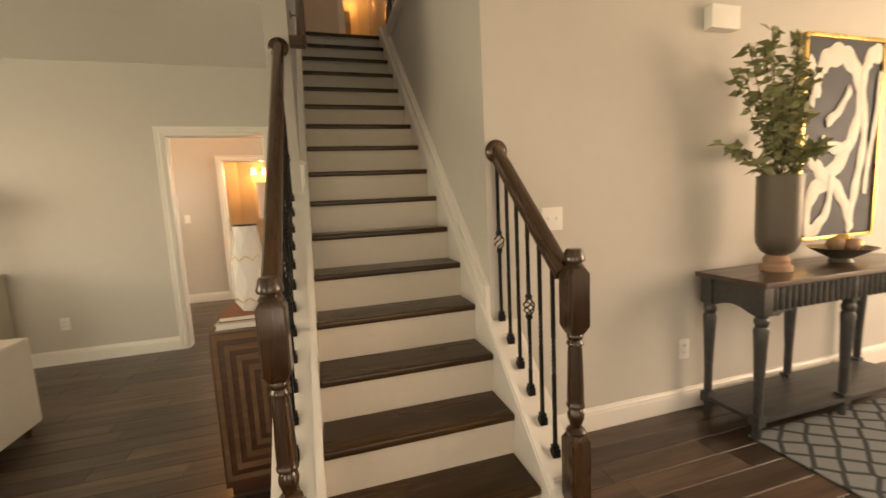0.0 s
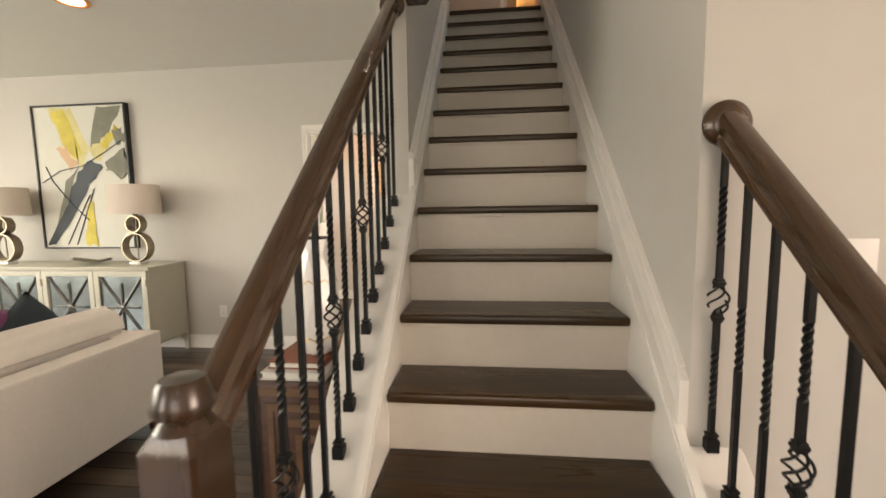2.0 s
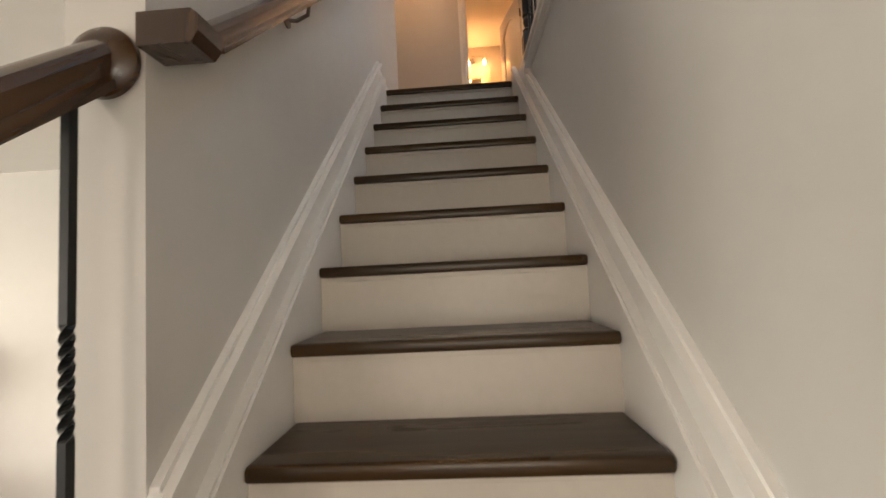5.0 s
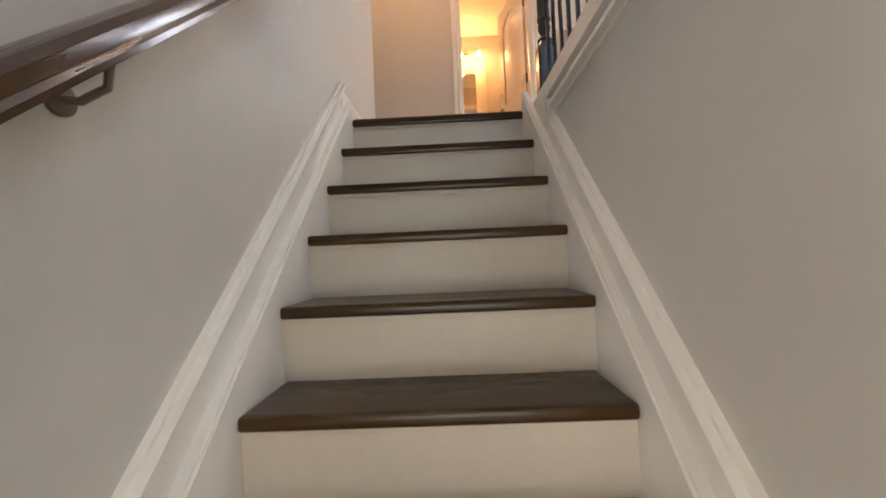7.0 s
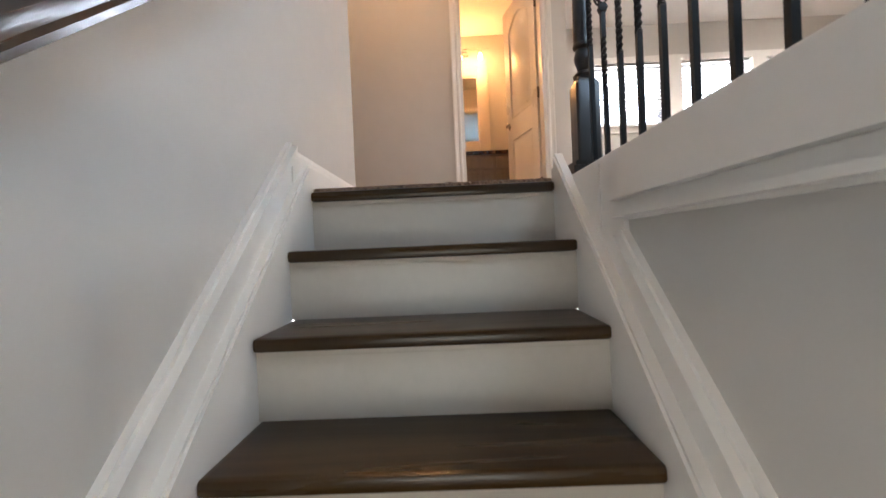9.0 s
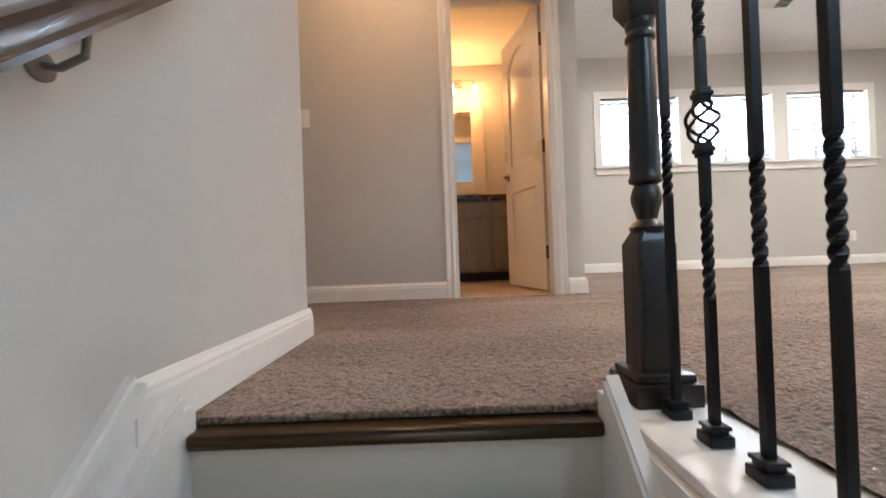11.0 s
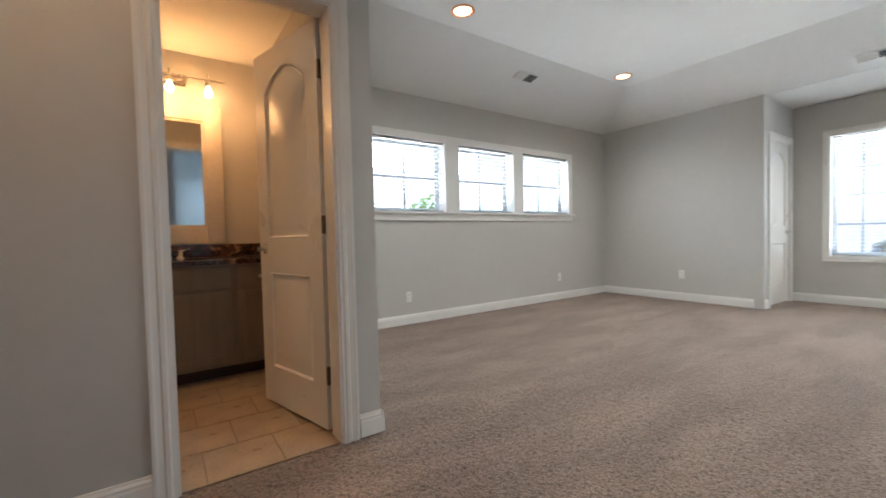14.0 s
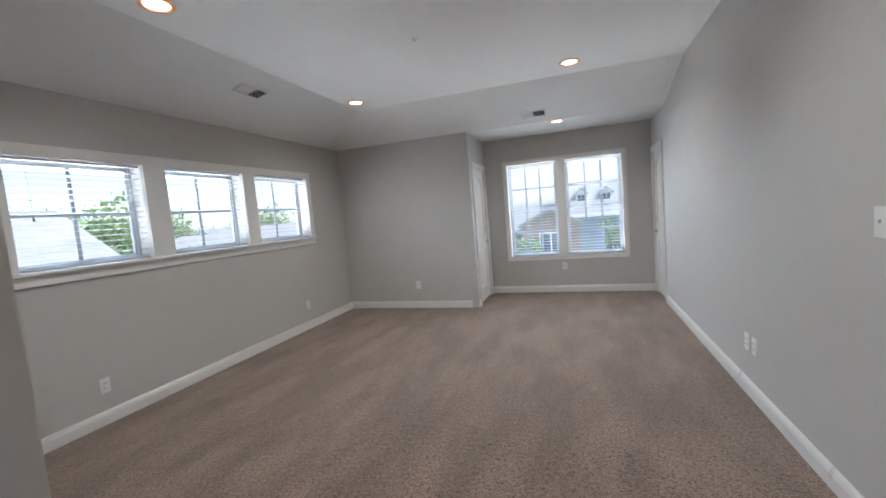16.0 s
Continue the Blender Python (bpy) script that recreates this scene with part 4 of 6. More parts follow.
def blind(axis, p, a0, a1, z0, z1, pitch=0.046, tilt=0):
    b = thing("window_blind", "white slatted blind lowered over the window with open slats", "blind", (p, (a0 + a1) / 2, z0) if axis == "x" else ((a0 + a1) / 2, p, z0), "window blinds")
    bm = B()
    d = 0.024
    L = (a1 - a0) / 2 - 0.006
    a = radians(tilt)
    c, s = d * math.cos(a), d * math.sin(a)
    pts = [(-c, -s), (0, 0.002), (c, s), (c, s + 0.0025), (0, 0.0045), (-c, -s + 0.0025)]
    prism(bm, pts, "y" if axis == "x" else "x", -L, L)
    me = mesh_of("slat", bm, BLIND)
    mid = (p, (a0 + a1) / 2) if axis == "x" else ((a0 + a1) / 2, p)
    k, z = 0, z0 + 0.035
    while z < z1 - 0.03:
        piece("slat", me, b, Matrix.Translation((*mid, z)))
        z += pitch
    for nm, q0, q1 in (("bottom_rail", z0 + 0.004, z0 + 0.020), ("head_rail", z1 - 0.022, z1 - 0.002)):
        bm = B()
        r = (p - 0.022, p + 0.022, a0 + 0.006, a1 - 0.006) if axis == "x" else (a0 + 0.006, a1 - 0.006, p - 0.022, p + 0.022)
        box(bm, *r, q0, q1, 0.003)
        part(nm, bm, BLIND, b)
    for q in (a0 + 0.15, a1 - 0.15):
        for e in (-0.024, 0.024):
            bm = B()
            pt = (p + e, q) if axis == "x" else (q, p + e)
            tube(bm, [(*pt, z0 + 0.01), (*pt, z1 - 0.02)], 0.0009, 4)
            part("ladder_cord", bm, BLIND_CORD, b)
    return b


for i, (a, b) in enumerate(WIN):
    window_unit("window_%d" % (i + 1), "y", 4.155, 1, a, b, 4.30, 5.105, 2, 2, False)
    bl = blind("y", 4.052, a + 0.01, b - 0.01, 4.302, 5.10)
    bm = B()
    x = a + 0.13
    tube(bm, [(x, 4.02, 5.05), (x, 4.018, 4.68)], 0.0012, 5)
    lathe(bm, [(0.003, 0.03), (0.007, 0.012), (0.008, 0), (0.003, -0.004)], (x, 4.018, 4.655), 10)
    part("pull_cord", bm, SLOT, bl)
for i, (a, b) in enumerate([(-0.185, 0.63), (0.765, 1.53)]):
    window_unit("window_%d" % (i + 4), "x", 7.57, 1, a, b, 3.66, 5.15, 3, 4, True)
    blind("x", 7.502, a + 0.01, b - 0.01, 3.662, 5.145)

# unseen opaque sheet added to keep sun out of the made-up nook opening
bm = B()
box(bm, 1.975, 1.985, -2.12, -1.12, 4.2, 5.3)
nb = single("roller_blind", bm, BLIND, "unseen white sheet blocking sun at the added nook opening", "blind")
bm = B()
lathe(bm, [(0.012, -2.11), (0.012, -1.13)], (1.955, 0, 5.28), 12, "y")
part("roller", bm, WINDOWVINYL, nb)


# ---- doors ----
def door_leaf(name, label, w, h, place, turn, mirror=False):
    """A two-panel door with an arched upper panel; its hinge edge stands at the place."""
    d = thing(name, label, "door", place)
    d.matrix_basis = pose(*place, 0, 0, turn)
    t = 0.035
    inv = d.matrix_basis

    def put(nm, bm, mat, parent=d, lab="", smooth=35):
        me = mesh_of(nm, bm, mat, smooth)
        o = new(nm, me)
        o.parent = parent
        return tagged(o, lab)
    st, x0, x1 = 0.115, 0.115, w - 0.115
    arch0, top = h - 0.235, h - 0.125
    ups = [(x0, 0.96), (x1, 0.96)] + [(x1 - (x1 - x0) * i / 10, arch0 + (top - arch0) * math.sin(math.pi * i / 10) ** 0.9) for i in range(11)]
    low = [(x0, 0.215), (x1, 0.215), (x1, 0.765), (x0, 0.765)]
    bm = B()
    box(bm, 0, w, -t / 2 + 0.013, t / 2 - 0.013, 0, h)
    put("door_core", bm, DOORWHITE)
    bm = B()
    for y0, y1 in ((-t / 2, -t / 2 + 0.014), (t / 2 - 0.014, t / 2)):
        box(bm, 0, x0, y0, y1, 0, h), box(bm, x1, w, y0, y1, 0, h)
        box(bm, x0, x1, y0, y1, 0, 0.215), box(bm, x0, x1, y0, y1, 0.765, 0.96)
        cap = [(x1, h), (x0, h)] + [(x1 - (x1 - x0) * i / 10, arch0 + (top - arch0) * math.sin(math.pi * i / 10) ** 0.9) for i in range(10, -1, -1)]
        prism(bm, cap, "y", y0, y1)
    put("stiles_and_rails", bm, DOORWHITE)
    for pts in (ups, low):
        bm = B()
        cx, cz = sum(p[0] for p in pts) / len(pts), sum(p[1] for p in pts) / len(pts)
        for sgn in (-1, 1):
            rings = []
            for k, (ins, dep) in enumerate(((0.0, 0.0), (0.005, 0.003), (0.014, -0.009), (0.030, -0.010), (0.054, -0.001))):
                ring = []
                for p in pts:
                    ux, uz = p[0] - cx, p[1] - cz
                    L = max(abs(ux), 0.01), max(abs(uz), 0.01)
                    q = (cx + ux * (1 - ins / L[0] if abs(ux) > ins else 1), cz + uz * (1 - ins / L[1] if abs(uz) > ins else 1))
                    ring.append(bm.verts.new((q[0], sgn * (t / 2 + dep - 0.001), q[1])))
                rings.append(ring)
            for a, b in zip(rings, rings[1:]):
                for j in range(len(pts)):
                    bm.faces.new((a[j], a[(j + 1) % len(pts)], b[(j + 1) % len(pts)], b[j]))
            bm.faces.new(rings[-1])
        put("panel", bm, DOORWHITE, d, "", 25)
    for z in (0.27, 1.02, h - 0.24):
        bm = B()
        box(bm, -0.012, 0.002, -t / 2 - 0.008, t / 2, z - 0.045, z + 0.045, 0.002)
        lathe(bm, [(0.006, -0.048), (0.006, 0.048)], (-0.006, -t / 2 - 0.006, z), 10)
        put("hinge", bm, BRONZE)
    for sgn in (-1, 1):
        bm = B()
        y = sgn * t / 2
        lathe(bm, [(0.030, 0), (0.030, sgn * 0.006), (0.012, sgn * 0.012), (0.011, sgn * 0.036), (0.014, sgn * 0.042)], (w - 0.065, y, 0.90), 20, "y")
        tube(bm, [(w - 0.065, y + sgn * 0.038, 0.90), (w - 0.10, y + sgn * 0.045, 0.902), (w - 0.165, y + sgn * 0.042, 0.898)], 0.008, 8)
        put("lever_handle", bm, NICKEL, d, "nickel lever handle")
    return d


door_leaf("door_1", "white two-panel door standing open into the bathroom", 0.66, 2.015, (1.238, 2.098, F + 0.012), 104)
door_leaf("door_2", "closed white two-panel closet door in the alcove's side", 0.70, 2.03, (6.64, 1.93, F + 0.012), 0)
door_leaf("door_3", "closed white two-panel closet door beside the bay window", 0.64, 2.03, (6.74, -0.63, F + 0.012), 0)

# ---- bathroom ----
v = thing("vanity_unit", "grey-taupe bathroom vanity unit with a dark toe kick", "cabinet", (0.70, 3.55, F))
VY = 3.30
bm = B()
box(bm, 0.02, 1.318, VY + 0.02, 3.848, F + 0.09, F + 0.80)
part("carcass", bm, VANITY, v)
bm = B()
box(bm, 0.02, 1.318, VY + 0.08, 3.80, F + 0.0, F + 0.09)
part("toe_kick", bm, VANITY_TOE, v)
bm = B()
for x0, x1 in ((0.02, 0.06), (0.43, 0.50), (0.955, 1.015), (1.28, 1.318)):
    box(bm, x0, x1, VY, VY + 0.02, F + 0.09, F + 0.80)
for z0, z1 in ((0.09, 0.13), (0.61, 0.65), (0.77, 0.80)):
    box(bm, 0.06, 0.43, VY, VY + 0.02, F + z0, F + z1), box(bm, 0.50, 0.955, VY, VY + 0.02, F + z0, F + z1), box(bm, 1.015, 1.28, VY, VY + 0.02, F + z0, F + z1)
part("face_frame", bm, VANITY, v)
for x0, x1 in ((0.05, 0.44), (0.49, 0.965), (1.005, 1.29)):
    bm = B()
    box(bm, x0, x1, VY - 0.018, VY - 0.001, F + 0.64, F + 0.775, 0.004)
    part("drawer_front", bm, VANITY, v)
    bm = B()
    z0, z1 = F + 0.12, F + 0.615
    box(bm, x0, x0 + 0.05, VY - 0.018, VY - 0.001, z0, z1, 0.003), box(bm, x1 - 0.05, x1, VY - 0.018, VY - 0.001, z0, z1, 0.003)
    box(bm, x0 + 0.05, x1 - 0.05, VY - 0.018, VY - 0.001, z0, z0 + 0.05, 0.003), box(bm, x0 + 0.05, x1 - 0.05, VY - 0.018, VY - 0.001, z1 - 0.05, z1, 0.003)
    box(bm, x0 + 0.05, x1 - 0.05, VY - 0.010, VY - 0.002, z0 + 0.05, z1 - 0.05)
    part("cabinet_door", bm, VANITY, v)
bm = B()
lathe(bm, [(0.004, 0), (0.005, -0.012), (0.013, -0.018), (0.012, -0.026), (0.001, -0.029)], (1.15, VY - 0.018, F + 0.71), 16, "y")
part("knob", bm, NICKEL, v)
bm = B()
box(bm, 0.0, 1.318, VY - 0.03, 3.848, F + 0.802, F + 0.838, 0.008)
top = single("vanity_countertop", bm, MARBLE, "polished dark brown marble countertop on the vanity", "countertop")
bm = B()
box(bm, 0.0, 1.300, 3.826, 3.849, F + 0.839, F + 0.94, 0.004)
part("backsplash", bm, MARBLE, top)
bm = B()
box(bm, 1.300, 1.319, VY - 0.02, 3.849, F + 0.839, F + 0.94, 0.004)
part("side_splash", bm, MARBLE, top)
fa = thing("basin_faucet", "nickel widespread faucet with two lever handles on the counter", "faucet", (0.58, 3.70, F + 0.838))
for x in (0.47, 0.69):
    bm = B()
    lathe(bm, [(0.026, 0), (0.024, 0.012), (0.015, 0.02), (0.014, 0.05), (0.017, 0.062), (0.001, 0.068)], (x, 3.70, F + 0.838), 20)
    tube(bm, [(x, 3.70, F + 0.895), (x + (0.06 if x > 0.58 else -0.06), 3.69, F + 0.912)], 0.006)
    part("tap_handle", bm, NICKEL, fa)
bm = B()
lathe(bm, [(0.026, 0), (0.022, 0.015), (0.015, 0.03), (0.013, 0.08), (0.001, 0.09)], (0.58, 3.70, F + 0.838), 20)
tube(bm, [(0.58, 3.70, F + 0.90), (0.58, 3.67, F + 0.955), (0.58, 3.62, F + 0.965), (0.58, 3.57, F + 0.935)], 0.010)
part("spout", bm, NICKEL, fa)
MX0, MX1, MZ0, MZ1, MY = 0.28, 1.01, 4.01, 5.09, 3.85
mir = thing("bathroom_mirror", "rectangular mirror in a wide white moulded frame on the wall", "mirror", (0.72, MY, MZ0))
bm = B()
fr = 0.125
for (x0, x1, z0, z1) in ((MX0, MX0 + fr, MZ0, MZ1), (MX1 - fr, MX1, MZ0, MZ1), (MX0 + fr, MX1 - fr, MZ0, MZ0 + fr), (MX0 + fr, MX1 - fr, MZ1 - fr, MZ1)):
    box(bm, x0, x1, MY - 0.028, MY - 0.001, z0, z1, 0.008)
part("frame", bm, MIRRORFRAME, mir)
bm = B()
k = fr - 0.001
for (x0, x1, z0, z1) in ((MX0 + k, MX0 + k + 0.02, MZ0 + k, MZ1 - k), (MX1 - k - 0.02, MX1 - k, MZ0 + k, MZ1 - k), (MX0 + k + 0.02, MX1 - k - 0.02, MZ0 + k, MZ0 + k + 0.02), (MX0 + k + 0.02, MX1 - k - 0.02, MZ1 - k - 0.02, MZ1 - k)):
    box(bm, x0, x1, MY - 0.018, MY - 0.002, z0, z1, 0.004)
part("inner_bead", bm, MIRRORFRAME, mir)
bm = B()
box(bm, MX0 + 0.14, MX1 - 0.14, MY - 0.010, MY - 0.003, MZ0 + 0.14, MZ1 - 0.14)
part("glass", bm, MIRROR, mir)
vl = thing("vanity_light", "bar light with glass-shaded warm bulbs above the mirror", "wall lamp", (0.72, MY, 5.23))
bm = B()
box(bm, 0.40, 0.78, MY - 0.025, MY - 0.001, 5.215, 5.275, 0.004)
part("back_plate", bm, NICKEL, vl)
bm = B()
tube(bm, [(0.30, MY - 0.10, 5.27), (1.03, MY - 0.10, 5.27)], 0.008)
tube(bm, [(0.60, MY - 0.10, 5.27), (0.60, MY - 0.02, 5.25)], 0.008)
part("bar", bm, NICKEL, vl)
GLASSY = glass("clear_lamp_glass", 0.05, (1.0, 0.95, 0.9))
for x in (0.42, 0.67, 0.92):
    bm = B()
    lathe(bm, [(0.006, 0.06), (0.006, 0.02), (0.018, 0.0), (0.022, -0.02), (0.022, -0.03), (0.010, -0.032)], (x, MY - 0.10, 5.25), 20)
    part("socket", bm, NICKEL, vl)
    bm = B()
    lathe(bm, [(0.008, -0.03), (0.022, -0.06), (0.028, -0.085), (0.022, -0.11), (0.001, -0.12)], (x, MY - 0.10, 5.25), 20)
    part("bulb", bm, LITWARM, vl, "glowing warm bulb")
    bulb("bath_lamp", (x, MY - 0.22, 5.06), 2.1, WARM, 0.05)

# bathroom tiles: pieces a foot square, at the floor's height
bm = B()
box(bm, -0.5, 1.32, 1.975, 3.85, 3.045, 3.050)
bathfloor = structure("bath_floor", bm, GROUT, "beige square tile floor")

# ---- sockets and switches ----
def plate(name, label, axis, face, sign, a, z, w, h, kind):
    t = thing(name, label, "outlet" if kind == "outlet" else "light switch", (face, a, z) if axis == "x" else (a, face, z))
    def bx(bm, a0, a1, d0, d1, z0, z1, bev=0.0):
        q = sorted((face + sign * d0, face + sign * d1))
        box(bm, *((q[0], q[1], a0, a1) if axis == "x" else (a0, a1, q[0], q[1])), z0, z1, bev)
    bm = B()
    bx(bm, a - w / 2, a + w / 2, 0.0005, 0.006, z - h / 2, z + h / 2, 0.002)
    part("cover_plate", bm, OUTLET, t)
    n = max(1, round((w - 0.02) / 0.046))
    for i in range(n):
        c = a + (i - (n - 1) / 2) * 0.046
        if kind == "outlet":
            for dz in (-0.020, 0.020):
                bm = B()
                bx(bm, c - 0.0165, c + 0.0165, 0.006, 0.008, z + dz - 0.014, z + dz + 0.014, 0.001)
                p = part("receptacle", bm, OUTLET, t)
                # dark bars on the face stand in for the shade inside the slots
                bm = B()
                bx(bm, c - 0.008, c - 0.005, 0.008, 0.0085, z + dz - 0.004, z + dz + 0.006), bx(bm, c + 0.005, c + 0.008, 0.008, 0.0085, z + dz - 0.004, z + dz + 0.006)
                part("slots", bm, SLOT, p)
        else:
            bm = B()
            bx(bm, c - 0.005, c + 0.005, 0.006, 0.016, z - 0.004, z + 0.010, 0.002)
            part("toggle", bm, OUTLET, t)
    return t


for a in (("wall_outlet", "white wall outlet above the baseboard", "y", -0.09, -1, -2.22, 0.365, 0.072, 0.115, "outlet"),
          ("wall_outlet", "white wall outlet beside the console table", "y", -2.65, -1, 2.03, 0.367, 0.072, 0.115, "outlet"),
          ("light_switch", "white double toggle switch plate on the pale wall", "y", -2.65, -1, 1.175, 1.178, 0.116, 0.116, "switch"),
          ("light_switch", "white toggle switch plate in the upper hall", "y", 1.953, -1, -0.40, 4.291, 0.072, 0.117, "switch"),
          ("wall_outlet", "white wall outlet below the side windows", "y", 4.015, -1, 2.80, 3.361, 0.072, 0.115, "outlet"),
          ("wall_outlet", "white wall outlet near the room's corner", "y", 4.015, -1, 5.33, 3.387, 0.072, 0.115, "outlet"),
          ("wall_outlet", "white wall outlet on the short wall", "x", 6.45, -1, 2.83, 3.42, 0.072, 0.115, "outlet"),
          ("wall_outlet", "white wall outlet below the bay window", "x", 7.467, -1, 0.704, 3.48, 0.072, 0.115, "outlet"),
          ("wall_outlet", "white wall outlet on the long loft wall", "y", -0.60, 1, 3.98, 3.43, 0.072, 0.115, "outlet"),
          ("wall_outlet", "white cable outlet beside another on the long wall", "y", -0.60, 1, 3.86, 3.43, 0.072, 0.115, "outlet"),
          ("light_switch", "white toggle switch plate on the long loft wall", "y", -0.60, 1, 2.66, 4.31, 0.116, 0.117, "switch"),
          ("light_switch", "white toggle switch plate in the ground-floor passage", "y", 2.12, -1, -1.778, 1.215, 0.072, 0.117, "switch")):
    plate(*a)

# ---- recessed lamps, vents, detector ----
def can(x, y, z, watts=22, color=(1.0, 0.90, 0.78)):
    c = thing("recessed_lamp", "round recessed ceiling lamp with a trim coloured for its glow", "ceiling lamp", (x, y, z), "recessed lamps")
    bm = B()
    lathe(bm, [(0.098, 0.0), (0.098, -0.006), (0.078, -0.010), (0.070, -0.004), (0.070, 0.0)], (x, y, z), 28)
    part("trim_ring", bm, CANTRIM, c)
    bm = B()
    lathe(bm, [(0.068, -0.001), (0.068, -0.004), (0.001, -0.006)], (x, y, z), 24)
    part("lens", bm, LIT, c, "glowing lamp lens")
    spot("can_light", (x, y, z - 0.02), watts, color, 150)


for x, y in ((2.65, 2.75), (5.08, 2.84), (5.08, 0.465), (2.65, 0.465)):
    can(x, y, CEIL2, watts=55)
can(6.58, 0.67, 5.583, watts=22)
can(0.15, 1.42, CEIL2, 24, (1.0, 0.52, 0.20))
can(0.35, 2.95, F + 2.42, 8, (1.0, 0.55, 0.24))
for x, y in ((-2.24, -1.31), (-4.6, -1.31), (-2.24, -4.3), (-4.6, -4.3), (0.4, -5.6)):
    can(x, y, CEIL1, watts=26)


def vent(x, y, z, ang, tilt=0):
    t = thing("ceiling_vent", "rectangular ceiling air vent with white louvres over a dark sheet", "air vent", (x, y, z), "ceiling vents")
    t.matrix_basis = pose(x, y, z, tilt, 0, ang)
    # a thin dark sheet stands in for the duct's shade behind the louvres
    for q in (-1, 1):
        bm = B()
        for (a, b, c, d) in ((-0.155, -0.145, -0.075, 0.075), (0.145, 0.155, -0.075, 0.075), (-0.145, 0.145, -0.075, -0.062), (-0.145, 0.145, 0.062, 0.075), (-0.006, 0.006, -0.062, 0.062)):
            if q == 1:
                box(bm, a, b, c, d, -0.008, -0.001)
            else:
                box(bm, -0.144, 0.144, -0.061, 0.061, -0.003, -0.001) if a == -0.155 else None
        me = mesh_of("frame" if q == 1 else "duct_shadow", bm, TRIM if q == 1 else SLOT)
        o = new(me.name, me)
        o.parent = t
    bm = B()
    for i in range(8):
        y0 = -0.055 + i * 0.0155
        prism(bm, [(y0, -0.003), (y0 + 0.009, -0.009), (y0 + 0.0105, -0.009), (y0 + 0.0015, -0.003)], "x", -0.144, -0.008)
        prism(bm, [(y0 + 0.009, -0.003), (y0, -0.009), (y0 + 0.0015, -0.009), (y0 + 0.0105, -0.003)], "x", 0.008, 0.144)
    o = new("louvres", mesh_of("louvres", bm, TRIM))
    o.parent = t


vent(3.95, 3.31, CEIL2 - 0.31 * 0.25 - 0.002, 0, -14)
vent(6.22, 0.945, CEIL2 - 0.77 * 0.2505 - 0.002, 90, 14)
sd = thing("sprinkler_head", "small white fire sprinkler head in the ceiling", "sprinkler", (3.85, 1.59, CEIL2))
bm = B()
lathe(bm, [(0.032, 0), (0.032, -0.004), (0.012, -0.008), (0.008, -0.02), (0.018, -0.024), (0.001, -0.026)], (3.85, 1.59, CEIL2), 20)
part("escutcheon", bm, OUTLET, sd)

# ---- living room ----
def cushion(bm, x0, x1, y0, y1, z0, z1, r=0.05):
    box(bm, x0, x1, y0, y1, z0, z1, r, 4)


sofa = thing("sofa", "off-white linen sofa with its back to the stairs", "sofa", (-2.15, -2.5, 0))
SX, SY0, SY1 = -1.69, -3.62, -1.46
bm = B()
cushion(bm, SX - 0.15, SX, SY0, SY1, 0.07, 0.605, 0.022)
part("back_frame", bm, SOFA, sofa)
for y0, y1 in ((SY0, SY0 + 0.16), (SY1 - 0.16, SY1)):
    bm = B()
    cushion(bm, SX - 0.95, SX - 0.152, y0, y1, 0.07, 0.60, 0.022)
    part("arm", bm, SOFA, sofa)
bm = B()
cushion(bm, SX - 0.93, SX - 0.152, SY0 + 0.162, SY1 - 0.162, 0.07, 0.30, 0.02)
part("seat_base", bm, SOFA, sofa)
for y0, y1 in ((SY0 + 0.165, -2.545), (-2.535, SY1 - 0.165)):
    bm = B()
    cushion(bm, SX - 0.94, SX - 0.155, y0, y1, 0.303, 0.46, 0.045)
    part("seat_cushion", bm, SOFA, sofa)
for y0, y1 in ((SY0 + 0.10, -2.545), (-2.535, SY1 - 0.03)):
    bm = B()
    prism(bm, [(SX - 0.44, 0.47), (SX - 0.17, 0.60), (SX - 0.19, 0.70), (SX - 0.26, 0.765), (SX - 0.35, 0.765), (SX - 0.42, 0.72)], "y", y0, y1)
    bmesh.ops.bevel(bm, geom=list(bm.edges), offset=0.035, segments=3, affect="EDGES")
    part("back_cushion", bm, SOFA, sofa, "", 50)
bm = B()
for x in (SX - 0.05, SX - 0.88):
    for y in (SY0 + 0.06, SY1 - 0.06):
        lathe(bm, [(0.018, 0), (0.024, 0.07)], (x, y, 0), 12)
part("feet", bm, CHEST_DARK, sofa)
for nm, mat, lab, x, y, z, s, tn in (("throw_pillow", PURPLE, "purple velvet throw pillow on the sofa", -2.36, -1.98, 0.63, 0.25, 25), ("throw_pillow", TEAL, "dark teal fur throw pillow on the sofa", -2.32, -1.66, 0.60, 0.21, -12)):
    bm = B()
    bmesh.ops.create_grid(bm, x_segments=12, y_segments=12, size=s)
    for vtx in bm.verts:
        u, w = vtx.co.x / s, vtx.co.y / s
        k = (max(0, 1 - u ** 4) * max(0, 1 - w ** 4)) ** 0.6
        vtx.co = Vector((vtx.co.x * (1 - 0.10 * (1 - abs(w))), vtx.co.y * (1 - 0.10 * (1 - abs(u))), 0.075 * k))
    low = bmesh.ops.duplicate(bm, geom=list(bm.verts) + list(bm.edges) + list(bm.faces))
    for g in low["geom"]:
        if isinstance(g, bmesh.types.BMVert):
            g.co.z *= -1
    bmesh.ops.remove_doubles(bm, verts=bm.verts, dist=0.0005)
    bmesh.ops.transform(bm, matrix=pose(x, y, z, 0, 70, 0) @ pose(0, 0, 0, 0, 0, tn + 45), verts=bm.verts)
    single(nm, bm, mat, lab, "pillow", smooth=180)

